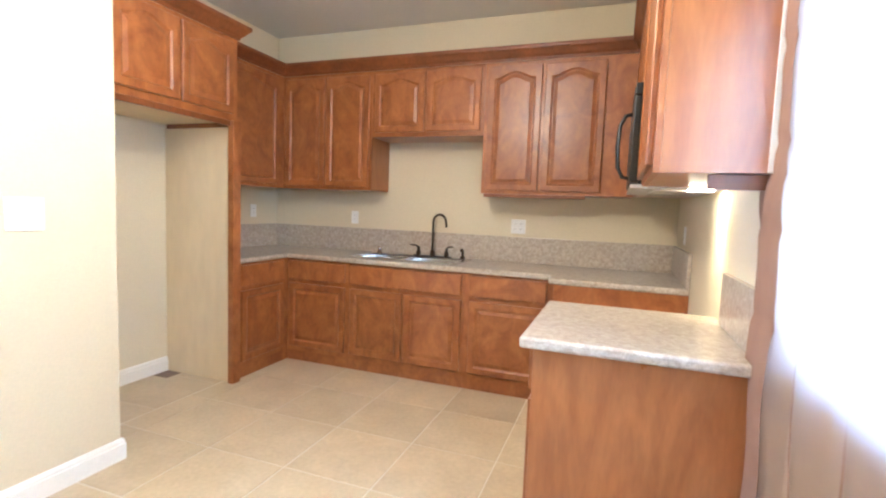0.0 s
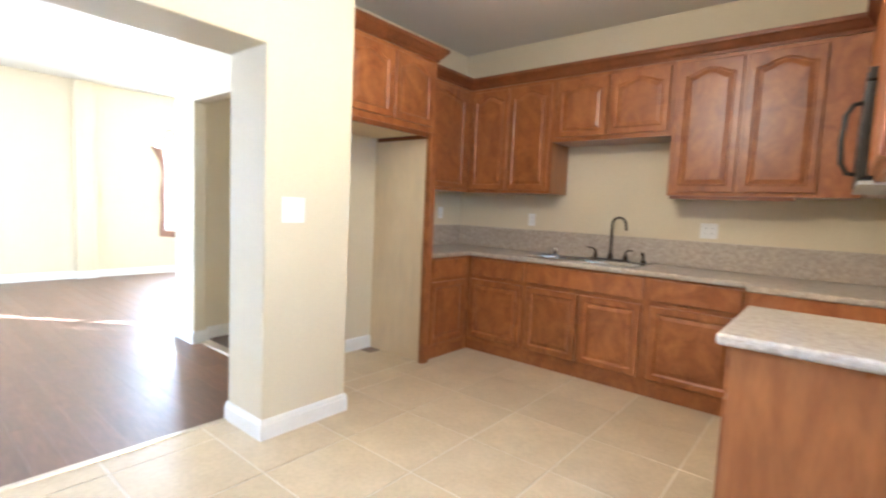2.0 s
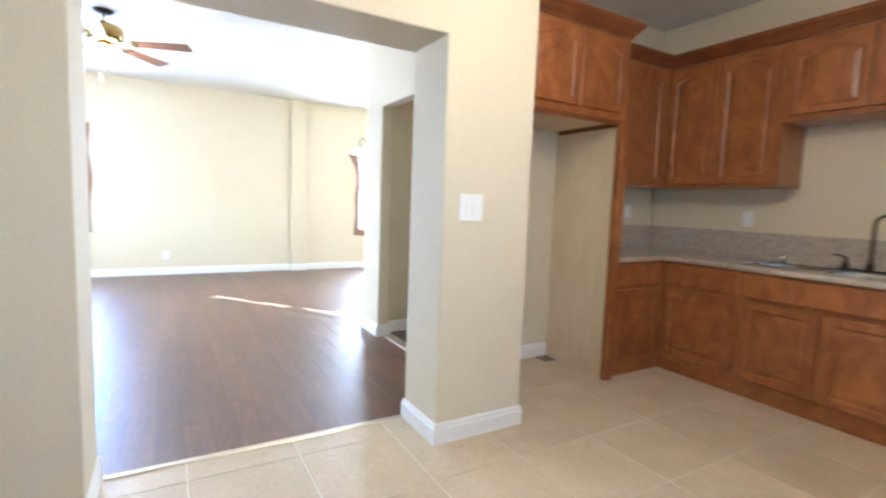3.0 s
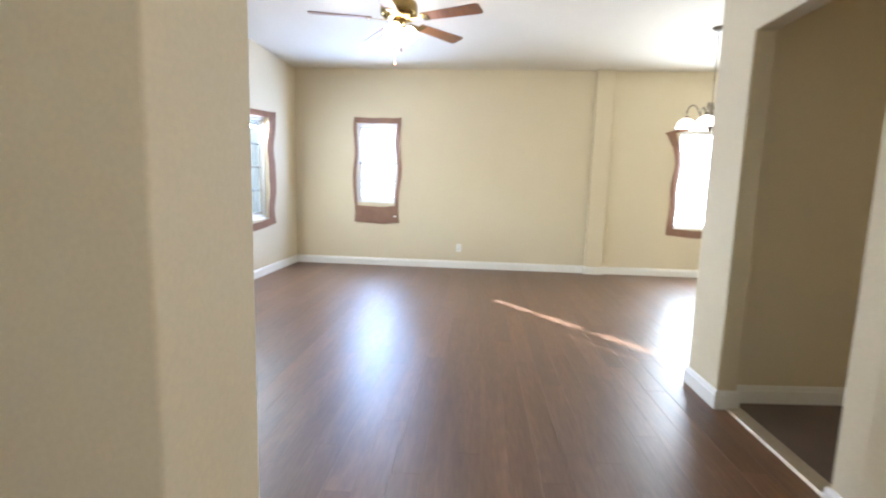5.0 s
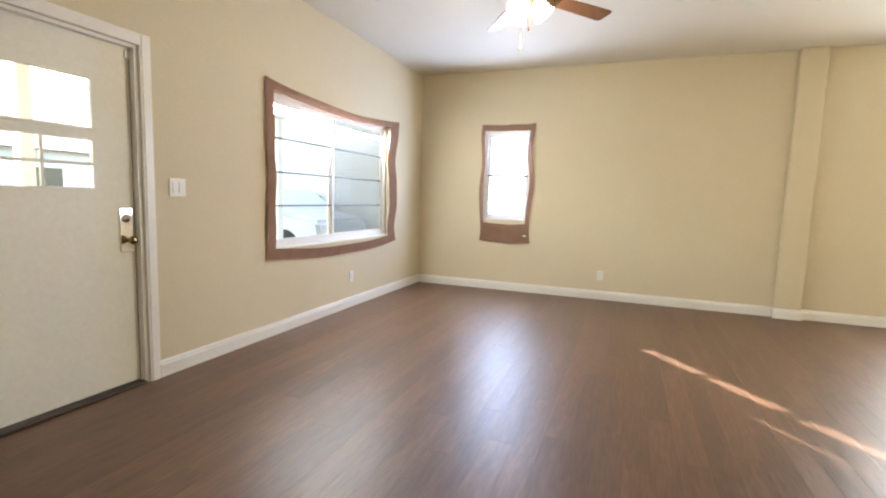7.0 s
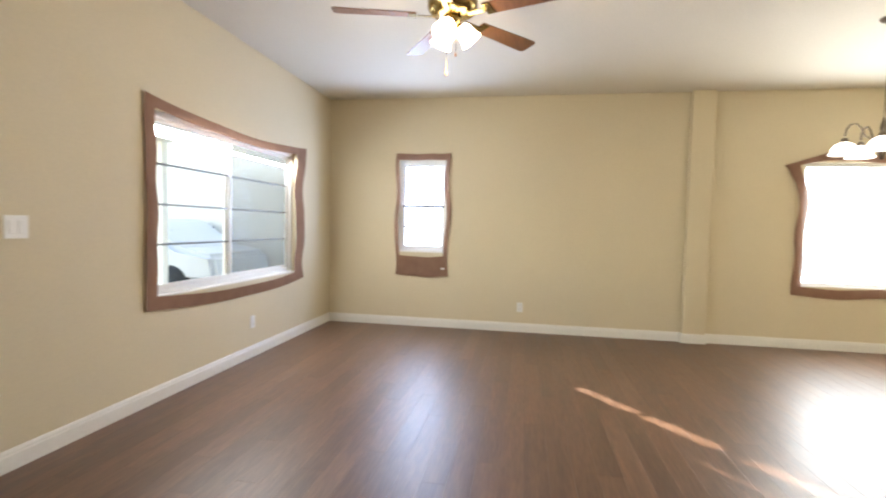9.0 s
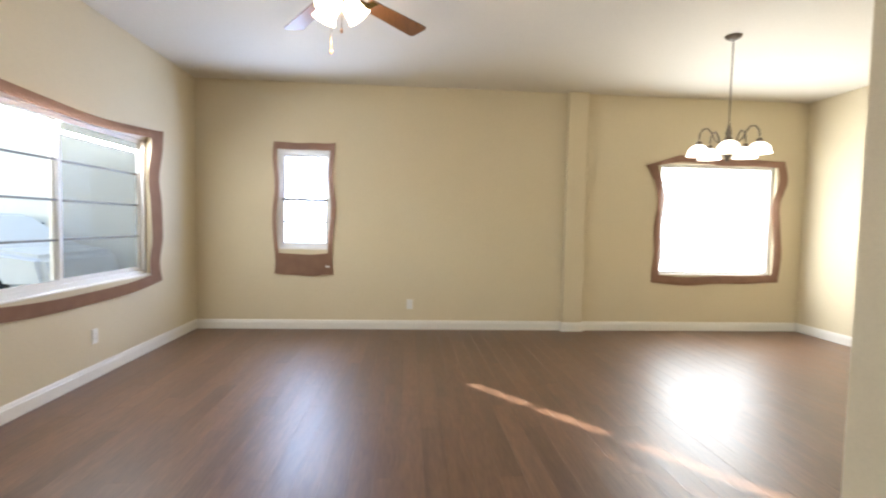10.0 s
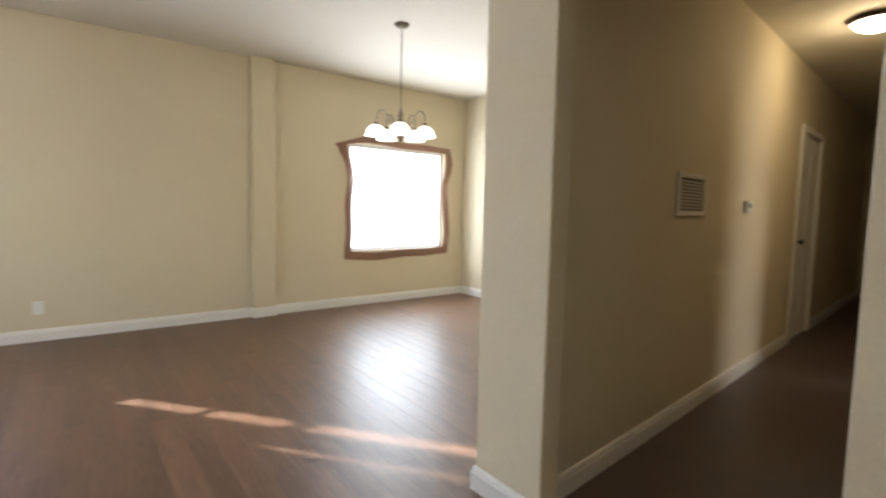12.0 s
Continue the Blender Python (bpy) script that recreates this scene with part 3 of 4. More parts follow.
def panel_door(w, h, arch=0.0, t=0.019, rail=0.055):
    """A framed door with a raised panel; arch: how far the top rail dips at its shoulders. Local: front at -t."""
    bm = bmesh.new()

    def outline(m, dip):
        top = h - m
        pts = [(m, m), (w - m, m)]
        n = 18
        for i in range(n + 1):
            u = 1 - i / n
            s = abs(2 * u - 1)
            rise = 0.0 if s > 0.86 else (0.5 + 0.5 * math.cos(math.pi * s / 0.86)) ** 0.65
            pts.append((m + u * (w - 2 * m), top - dip * (1 - rise)))
        return pts

    rings = ((0.0, 0.0, 0.0), (0.0, 0.0, -t + 0.004), (0.004, 0.0, -t), (rail - 0.012, arch, -t), (rail - 0.004, arch, -t + 0.005), (rail, arch, -t + 0.010),
             (rail + 0.006, arch, -t + 0.010), (rail + 0.030, arch, -t + 0.003))
    made = [[bm.verts.new((x, y, z)) for x, z in outline(m, dip)] for m, dip, y in rings]
    for a, b in zip(made, made[1:]):
        k = len(a)
        for i in range(k):
            bm.faces.new((a[i], a[(i + 1) % k], b[(i + 1) % k], b[i]))
    bm.faces.new(made[0][::-1])
    bm.faces.new(made[-1])
    bmesh.ops.recalc_face_normals(bm, faces=bm.faces[:])
    return bm


def placed(bm, x, y, z):
    bmesh.ops.translate(bm, verts=bm.verts[:], vec=(x, y, z))
    return bm


def cabinet(name, label, m, w, depth, z0, z1, doors=(), drawers=(), toe=False, arch=0.0, side=None, body_mat=None):
    """doors, drawers: (x, x, z, z) on the front. side: material of a finished end."""
    cab = thing(name, label, "cabinet", m, {"base_cabinet": "base cabinets under the worktop", "wall_cabinet": "kitchen wall cabinets"}.get(name, ""))
    low = z0 + 0.085 if toe else z0
    part("body", block(0.0, w, 0.020, depth, low, z1, 0.0015), body_mat or M_WOOD_PANEL, cab)
    xs, zs = {0.0, w}, {low, z1}
    holes = [(a + 0.012, b - 0.012, c + 0.012, e - 0.012) for a, b, c, e in (*doors, *drawers)]
    for a, b, c, e in holes:
        xs |= {a, b}
        zs |= {c, e}
    part("face_frame", cells(sorted(xs), [0.0, 0.0195], sorted(zs), lambda x, y, z: not any(a < x < b and c < z < e for a, b, c, e in holes)), M_WOOD, cab)
    for a, b, c, e in doors:
        part("door", placed(panel_door(b - a, e - c, arch), a, -0.001, c), M_WOOD, cab)
    for a, b, c, e in drawers:
        part("drawer_front", block(a, b, -0.020, -0.001, c, e, 0.005), M_WOOD, cab)
    if toe:
        part("toe_kick", block(0.0, w, 0.004, 0.024, z0, low - 0.001, 0.002), M_WOOD, cab)
    return cab


CT = 0.885                      # worktop
FY = 2.17                       # front of the sink run
LX = -0.29                      # front of the short run beside the fridge place
UY, UX, RX = 2.45, -0.57, 2.31  # fronts of the wall cabinets
B1 = CT - 0.04
low = "reddish-brown stained maple base cabinet under the worktop"
cabinet("base_cabinet", low + " by the fridge panel", facing(LX, 1.602, 0, 90), 0.60, 0.60, 0, B1, ((0.04, 0.50, 0.125, 0.645),), ((0.04, 0.50, 0.68, 0.83),), True)
cabinet("base_cabinet", low + " with one drawer", facing(LX, FY, 0, 0), 0.57, 0.60, 0, B1, ((0.025, 0.545, 0.125, 0.645),), ((0.025, 0.545, 0.68, 0.83),), True)
cabinet("base_cabinet", "reddish-brown stained maple sink cabinet with two doors", facing(0.28, FY, 0, 0), 0.955, 0.60, 0, B1, ((0.025, 0.465, 0.125, 0.645), (0.485, 0.93, 0.125, 0.645)), ((0.025, 0.93, 0.68, 0.83),), True)
cabinet("base_cabinet", low + " beside the corner", facing(1.235, FY, 0, 0), 0.635, 0.60, 0, B1, ((0.04, 0.575, 0.125, 0.645),), ((0.04, 0.575, 0.68, 0.83),), True)
corner = thing("corner_cabinet", "reddish-brown corner base cabinet with plain side panel", "cabinet")
part("body", block(1.87, XE, 1.995, YK, 0.085, B1, 0.002), M_WOOD, corner)
part("side_panel", block(1.875, XE - 0.003, 1.98, 1.994, 0.0, B1, 0.002), M_WOOD, corner)
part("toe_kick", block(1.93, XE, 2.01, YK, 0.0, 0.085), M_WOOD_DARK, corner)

end = thing("end_cabinet", "reddish-brown stained maple end cabinet with veneered side", "cabinet")
part("body", block(2.015, XE - 0.002, 0.512, 1.17, 0.085, B1, 0.002), M_WOOD_PANEL, end)
part("side_panel", block(1.990, XE - 0.002, 0.497, 0.511, 0.0, B1, 0.0015), M_WOOD_PANEL, end, "smooth stained veneer side panel")
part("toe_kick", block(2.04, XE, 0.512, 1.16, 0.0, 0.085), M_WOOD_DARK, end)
part("face_frame", block(1.990, 2.014, 0.512, 1.17, 0.085, B1, 0.0015), M_WOOD_DARK, end)
d = part("door", placed(panel_door(0.56, 0.52, 0), 0, 0, 0), M_WOOD, end)
d.matrix_world = facing(1.989, 1.12, 0.125, -90)
d = part("drawer_front", block(0, 0.56, -0.02, 0, 0, 0.15, 0.005), M_WOOD, end)
d.matrix_world = facing(1.989, 1.12, 0.68, -90)

# fridge place
panel = thing("fridge_surround", "tall pale birch board beside the empty fridge place", "cabinet")
part("board", block(-0.9, -0.297, 1.553, 1.573, 0.0, 1.83, 0.0015), M_PLY, panel)
part("edge_strip", block(-0.297, -0.250, 1.530, 1.600, 0.0, 1.83, 0.002), M_WOOD, panel, "reddish-brown stained edge strip")
fr = cabinet("fridge_top_cabinet", "reddish-brown wall cabinet above the empty fridge place", facing(-0.275, 0.545, 0, 90), 1.045, 0.62, 1.83, 2.375,
             ((0.17, 0.567, 1.875, 2.345), (0.592, 0.995, 1.875, 2.345)), (), False, 0.044)
part("underside", block(0.0, 1.03, 0.03, 0.61, 1.822, 1.829), M_PLY, fr)
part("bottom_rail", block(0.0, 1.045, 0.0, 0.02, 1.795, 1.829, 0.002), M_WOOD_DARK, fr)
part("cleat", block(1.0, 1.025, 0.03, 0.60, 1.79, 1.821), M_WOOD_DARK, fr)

up = "reddish-brown stained maple wall cabinet with cathedral arch doors"
cabinet("wall_cabinet", "reddish-brown single-door wall cabinet by the fridge place", facing(UX, 1.60, 0, 90), 0.85, 0.328, 1.42, 2.375, ((0.05, 0.77, 1.445, 2.345),), (), False, 0.044)
cabinet("wall_cabinet", up, facing(UX, UY, 0, 0), 0.87, 0.328, 1.42, 2.375, ((0.035, 0.425, 1.445, 2.345), (0.445, 0.845, 1.445, 2.345)), (), False, 0.044)
short = cabinet("wall_cabinet", "short reddish-brown wall cabinet above the sink", facing(0.302, UY, 0, 0), 0.936, 0.328, 1.85, 2.375, ((0.03, 0.455, 1.885, 2.345), (0.475, 0.91, 1.885, 2.345)), (), False, 0.044)
cabinet("wall_cabinet", "reddish-brown stained wall cabinet with two cathedral arch doors", facing(1.24, UY, 0, 0), 1.07, 0.328, 1.42, 2.375, ((0.03, 0.42, 1.445, 2.345), (0.445, 0.855, 1.445, 2.345)), (), False, 0.044)
last = cabinet("wall_cabinet", "reddish-brown wall cabinet with plain veneered end", facing(RX, 1.18, 0, -90), 0.705, 0.328, 1.42, 2.375, ((0.03, 0.675, 1.445, 2.345),), (), False, 0.044)
# window's grazing reflection on the end panel, laid on as a white strip
part("filler_strip", block(0.706, 0.712, 0.288, 0.327, 1.42, 2.375, 0.001), M_TRIM, last, "white strip painting the window's reflection on the veneered end")
cabinet("wall_cabinet", "short reddish-brown cabinet above the microwave", facing(RX, 1.945, 0, -90), 0.763, 0.328, 1.85, 2.375, ((0.03, 0.37, 1.885, 2.345), (0.393, 0.735, 1.885, 2.345)), (), False, 0.05)
cabinet("wall_cabinet", "reddish-brown corner wall cabinet", facing(RX, 2.448, 0, -90), 0.50, 0.328, 1.42, 2.375, ((0.04, 0.46, 1.445, 2.345),), (), False, 0.05)

CROWN = ((0.0, 0.0), (0.010, 0.0), (0.016, 0.018), (0.030, 0.030), (0.052, 0.060), (0.062, 0.066), (0.066, 0.078), (0.066, 0.094), (0.0, 0.094))
for line, words in ((((UX, 1.60), (UX, UY), (RX, UY), (RX, 0.476), (XE, 0.476)), "reddish-brown crown moulding along the wall cabinets"),
                    (((-0.275, 0.545), (-0.275, 1.592), (-0.895, 1.592)), "reddish-brown crown moulding on the fridge cabinet")):
    tagged(mesh_object("crown_moulding", sweep(CROWN, line, 2.376), M_WOOD_DARK), words, "moulding")
tagged(mesh_object("light_rail", block(1.26, 2.0, UY + 0.005, UY + 0.02, 1.395, 1.419, 0.002), M_WOOD_DARK), "dark wood light rail under the wall cabinet", "moulding")
tagged(mesh_object("light_rail", block(2.46, XE - 0.004, 0.50, 0.52, 1.375, 1.419, 0.002), M_WOOD_DARK), "dark wood cleat under the end wall cabinet", "moulding")

# ---- kitchen: worktops and sink ----
SX, SY = (0.27, 0.66, 0.70, 1.09), (2.27, 2.60)


def worktop(label, xs, ys, solid, splashes):
    top = thing("worktop", label, "worktop")
    slab = part("slab", cells(xs, ys, [B1 + 0.001, CT], solid), M_COUNTER, top)
    m = slab.modifiers.new("round", "BEVEL")
    m.width, m.segments, m.limit_method, m.angle_limit = 0.012, 3, "ANGLE", radians(40)
    for s in splashes:
        part("backsplash", block(*s, 0.004), M_COUNTER, top)
    return top


def long_top(x, y, z):
    if any(a < x < b and SY[0] < y < SY[1] for a, b in ((SX[0], SX[1]), (SX[2], SX[3]))):
        return False
    return y > 2.14 or x < LX + 0.02 and y > 1.60 or x > 1.84 and y > 1.965


worktop("speckled grey-beige laminate worktop with rounded edge", [-0.897, LX + 0.02, SX[0], SX[1], SX[2], SX[3], 1.84, XE - 0.003], [1.602, 1.965, 2.14, SY[0], SY[1], YK - 0.003], long_top,
        ((-0.875, XE - 0.025, YK - 0.023, YK - 0.003, CT + 0.001, 1.088), (-0.897, -0.877, 1.602, YK - 0.003, CT + 0.001, 1.088), (XE - 0.023, XE - 0.003, 1.965, YK - 0.003, CT + 0.001, 1.088)))
worktop("speckled laminate worktop on the end cabinet", [1.945, XE - 0.003], [0.468, 1.19], lambda x, y, z: True, ((XE - 0.023, XE - 0.003, 0.50, 1.03, CT + 0.001, 1.088),))

sink = thing("sink", "stainless steel double-bowl drop-in sink", "sink")
for a, b in ((SX[0], SX[1]), (SX[2], SX[3])):
    bm = bmesh.new()
    g = 0.004
    rings = [[(a - g, SY[0] - g, CT + 0.001), (b + g, SY[0] - g, CT + 0.001), (b + g, SY[1] + g, CT + 0.001), (a - g, SY[1] + g, CT + 0.001)],
             [(a + g, SY[0] + g, CT - 0.004), (b - g, SY[0] + g, CT - 0.004), (b - g, SY[1] - g, CT - 0.004), (a + g, SY[1] - g, CT - 0.004)],
             [(a + 0.02, SY[0] + 0.02, CT - 0.17), (b - 0.02, SY[0] + 0.02, CT - 0.17), (b - 0.02, SY[1] - 0.02, CT - 0.17), (a + 0.02, SY[1] - 0.02, CT - 0.17)]]
    made = [[bm.verts.new(p) for p in r] for r in rings]
    for p, q in zip(made, made[1:]):
        for i in range(4):
            bm.faces.new((p[i], p[(i + 1) % 4], q[(i + 1) % 4], q[i]))
    bm.faces.new(made[-1])
    part("bowl", bm, M_STEEL, sink)
rim = cells([SX[0] - 0.035, SX[0], SX[1], SX[2], SX[3], SX[3] + 0.035], [SY[0] - 0.03, SY[0], SY[1], SY[1] + 0.085], [CT + 0.001, CT + 0.006],
            lambda x, y, z: not (SY[0] < y < SY[1] and (SX[0] < x < SX[1] or SX[2] < x < SX[3])))
part("rim", rim, M_STEEL, sink)

fx, fy, fz = 0.79, 2.645, CT + 0.0065
faucet = thing("faucet", "dark bronze gooseneck faucet with two levers", "faucet", pose(fx, fy, fz))
part("base_plate", block(-0.16, 0.16, -0.028, 0.028, 0, 0.010, 0.004), M_BRONZE, faucet)
neck = [(0, 0, 0.01), (0, 0, 0.12), (0, 0, 0.24), (0, 0, 0.29)]
neck += [(0.012 * (1 - math.cos(a)), -0.065 * (1 - math.cos(a)), 0.29 + 0.062 * math.sin(a)) for a in (0.4, 0.8, 1.2, 1.57, 2.0, 2.4, 2.8, 3.14)]
neck += [(0.026, -0.134, 0.25)]
part("spout", tube([pose(0, 0, 0, 0, 0, 62) @ Vector(p) for p in neck], 0.0095, 14), M_BRONZE, faucet)
part("collar", lathe(((0.022, 0.01), (0.022, 0.03), (0.014, 0.055), (0.011, 0.06)), 18), M_BRONZE, faucet)
for s in (-1, 1):
    post = part("lever", lathe(((0.021, 0.01), (0.019, 0.035), (0.011, 0.055), (0.012, 0.075), (0.0, 0.08)), 16, None, pose(s * 0.125, 0, 0)), M_BRONZE, faucet)
    part("lever_arm", tube([(s * 0.125, 0, 0.07), (s * 0.145, -0.012, 0.088), (s * 0.19, -0.03, 0.092)], lambda u: 0.009 - 0.003 * u, 10), M_BRONZE, post)
sprayer = thing("side_sprayer", "dark bronze side sprayer on the sink rim", "sprayer", pose(1.055, 2.645, fz))
part("holder", lathe(((0.022, 0), (0.020, 0.018), (0.013, 0.024)), 16), M_BRONZE, sprayer)
part("spray_head", tube([(0, 0, 0.02), (0, 0, 0.05), (0, -0.012, 0.066), (0, -0.03, 0.072)], lambda u: 0.010 + 0.005 * u, 12), M_BRONZE, sprayer)
gap = thing("air_gap", "small chrome air gap cap beside the sink", "fitting", pose(0.30, 2.645, fz))
part("cap", lathe(((0.020, 0), (0.020, 0.04), (0.017, 0.052), (0.0, 0.056)), 18), M_CHROME, gap)

# ---- kitchen: microwave ----
mw = thing("microwave", "black over-range microwave with curved handle", "microwave", facing(2.265, 1.94, 1.41, -90))
W = 0.755
part("housing", block(0, W, 0.03, 0.40, 0.02, 0.455, 0.006), M_BLACK, mw)
part("door", block(0.004, W * 0.74, -0.006, 0.029, 0.03, 0.40, 0.008), M_BLACK, mw)
part("window", block(0.06, W * 0.60, -0.008, -0.006, 0.09, 0.34, 0.0), M_SLOT, mw)
part("control_panel", block(W * 0.745, W - 0.004, -0.006, 0.029, 0.03, 0.40, 0.008), M_BLACK, mw)
for i in range(4):
    for j in range(3):
        part("button", block(W * 0.775 + j * 0.05, W * 0.775 + j * 0.05 + 0.036, -0.009, -0.006, 0.07 + i * 0.05, 0.10 + i * 0.05, 0.002), M_SLOT, mw)
part("vent_grille", block(0.004, W - 0.004, -0.002, 0.029, 0.405, 0.453, 0.004), M_BLACK, mw)
for i in range(10):
    part("vent_slat", block(0.02 + i * 0.072, 0.075 + i * 0.072, -0.006, -0.002, 0.418, 0.440, 0.002), M_SLOT, mw)
hx = W * 0.70
part("handle", tube([(hx, -0.006, 0.06), (hx, -0.035, 0.065), (hx, -0.058, 0.11), (hx, -0.064, 0.21), (hx, -0.058, 0.31), (hx, -0.035, 0.355), (hx, -0.006, 0.36)], 0.010, 12), M_BLACK, mw)
part("base", block(0.004, W - 0.004, 0.0, 0.395, 0.004, 0.019, 0.003), M_GREY, mw, "pale grey underside with filters")
for a in (0.16, 0.42):
    part("filter", block(a, a + 0.2, 0.10, 0.30, 0.0, 0.004), M_GREY, mw)
part("lamp_lens", block(W - 0.10, W - 0.03, 0.24, 0.33, -0.001, 0.004), M_LENS, mw, "lit warm lamp under the microwave")
lamp("hood_lamp", "SPOT", 0.47, (1.0, 0.74, 0.38), look((2.56, 1.24, 1.395), (2.64, 1.25, 0.9)), radius=0.015, cone=radians(75))

# ---- switches and outlets ----


def plate_m(x, y, z, turn):
    return facing(x, y, z, turn)


def outlet(m, label, gangs=1, kind="outlet", tall=0.116):
    wdt = 0.072 + 0.046 * (gangs - 1) + (tall - 0.116)
    ob = thing("light_switch" if kind == "switch" else "wall_outlet", label, "switch" if kind == "switch" else "outlet", m, "light switches" if kind == "switch" else "wall outlets")
    part("cover_plate", block(-wdt / 2, wdt / 2, -0.007, 0.0, -tall / 2, tall / 2, 0.003), M_PLASTIC, ob)
    for g in range(gangs):
        cx = (g - (gangs - 1) / 2) * 0.046
        if kind == "switch":
            part("rocker", block(cx - 0.016, cx + 0.016, -0.011, -0.007, -0.033, 0.033, 0.002), M_PLASTIC, ob)
        else:
            for s in (-0.02, 0.02):
                face = part("socket", block(cx - 0.016, cx + 0.016, -0.009, -0.007, s - 0.014, s + 0.014, 0.001), M_PLASTIC, ob)
                for q in (-0.006, 0.006):
                    part("slot", block(cx + q - 0.001, cx + q + 0.001, -0.0095, -0.009, s - 0.004, s + 0.006), M_SLOT, face)
    return ob


outlet(plate_m(0.0, 0.162, 1.205, 90), "white double rocker light switch on the pillar", 2, "switch", 0.134)
outlet(plate_m(-0.03, YK, 1.185, 0), "white wall outlet above the backsplash")
outlet(plate_m(1.476, YK, 1.172, 0), "white double wall outlet above the backsplash", 2)
outlet(plate_m(-0.9, 2.45, 1.21, 90), "white wall outlet in the cabinet corner")
outlet(plate_m(XE, 2.35, 1.18, -90), "white wall outlet beside the range place")
outlet(plate_m(-2.40, YS, 1.21, 180), "white double light switch beside the front door", 2, "switch")
outlet(plate_m(-4.49, YS, 0.33, 180), "white wall outlet below the front window")
outlet(plate_m(XW, -1.17, 0.30, 90), "white wall outlet low on the living room wall")

# ---- kitchen ceiling light, seen mirrored in the cabinet doors ----
kl = thing("ceiling_light", "round frosted glass kitchen ceiling light, lit", "ceiling light", pose(1.3, 0.15, H))
part("ring", lathe(((0.155, -0.001), (0.165, -0.02), (0.158, -0.03), (0.15, -0.03)), 28), M_BRASS, kl)
part("dome", lathe(((0.0, -0.105), (0.05, -0.10), (0.10, -0.08), (0.14, -0.05), (0.15, -0.028)), 28), M_DOME, kl)
lamp("kitchen_lamp", "POINT", 2.15, (1.0, 0.80, 0.54), pose(1.3, 0.15, H - 0.55), radius=0.08)

# ---- living room: ceiling fan ----
fan = thing("ceiling_fan", "five-blade ceiling fan with brass motor and lit bell shades", "ceiling fan", pose(-3.42, -1.62, H))
FD = 0.075                      # drop of the motor below the canopy
part("canopy", lathe(((0.0, -0.036), (0.05, -0.035), (0.075, -0.02), (0.082, 0.0)), 28), M_BRONZE, fan)
part("downrod", lathe(((0.012, -0.12), (0.012, -0.02)), 14), M_BRASS, fan)
part("motor", lathe(((0.0, -0.205), (0.075, -0.203), (0.125, -0.190), (0.135, -0.180), (0.150, -0.165), (0.156, -0.150), (0.156, -0.085), (0.148, -0.068), (0.115, -0.048), (0.06, -0.036), (0.0, -0.034)), 36, None, pose(0, 0, -FD)), M_BRASS, fan)
part("light_hub", lathe(((0.0, -0.272), (0.022, -0.268), (0.045, -0.250), (0.052, -0.225), (0.060, -0.206)), 24, None, pose(0, 0, -FD)), M_BRASS, fan)
A0 = -4.0
for i in range(5):
    turn = pose(0, 0, 0, 0, 0, A0 + 72 * i)
    tilt = turn @ Matrix.Translation((0, 0, -0.200 - FD)) @ pose(0, 0, 0, -11)
    arm = bmesh.new()
    box(arm, 0.11, 0.25, -0.016, 0.016, -0.012, -0.005, 0.003)
    box(arm, 0.225, 0.275, -0.048, 0.048, -0.011, -0.0045, 0.003)
    bmesh.ops.transform(arm, matrix=tilt, verts=arm.verts[:])
    part("blade_iron", arm, M_BRASS, fan)
    bm = bmesh.new()
    edge = [(0.225, -0.052), (0.70, -0.070), (0.722, -0.066), (0.735, -0.052), (0.735, 0.052), (0.722, 0.066), (0.70, 0.070), (0.225, 0.052)]
    lo = [bm.verts.new((x, y, -0.004)) for x, y in edge]
    hi = [bm.verts.new((x, y, 0.003)) for x, y in edge]
    bm.faces.new(lo[::-1])
    bm.faces.new(hi)
    for k in range(len(edge)):
        bm.faces.new((lo[k], lo[(k + 1) % len(edge)], hi[(k + 1) % len(edge)], hi[k]))
    bmesh.ops.transform(bm, matrix=tilt, verts=bm.verts[:])
    part("blade", bm, M_BLADE, fan)
for i in range(3):
    m = pose(0, 0, -0.232 - FD, 0, 0, 105 + 120 * i) @ pose(0.03, 0, 0, 0, 140) @ Matrix.Scale(0.95, 4)
    holder = part("shade_holder", lathe(((0.011, 0.0), (0.011, 0.022), (0.022, 0.030), (0.027, 0.046)), 16, None, m), M_BRASS, fan)
    part("bell_shade", lathe(((0.0, 0.040), (0.026, 0.040), (0.046, 0.052), (0.056, 0.078), (0.058, 0.110), (0.064, 0.138), (0.074, 0.156), (0.070, 0.156), (0.060, 0.138), (0.053, 0.110), (0.0, 0.09)), 26, None, m), M_SHADE, holder, "lit frosted glass bell shade")
for x, y, b in ((0.03, 0.03, 0.16), (-0.02, -0.035, 0.26)):
    chain = part("pull_chain", tube([(x, y, -0.270 - FD), (x, y, -0.270 - FD - b)], 0.0018, 6), M_BRASS, fan)
    part("pull_knob", lathe(((0.0, 0.0), (0.006, 0.004), (0.008, 0.016), (0.004, 0.03), (0.0, 0.032)), 12, None, pose(x, y, -0.270 - FD - b - 0.03)), M_BLADE, chain)
lamp("fan_lamp", "POINT", 1.25, (1.0, 0.82, 0.58), pose(-3.42, -1.62, H - 0.60), radius=0.07)

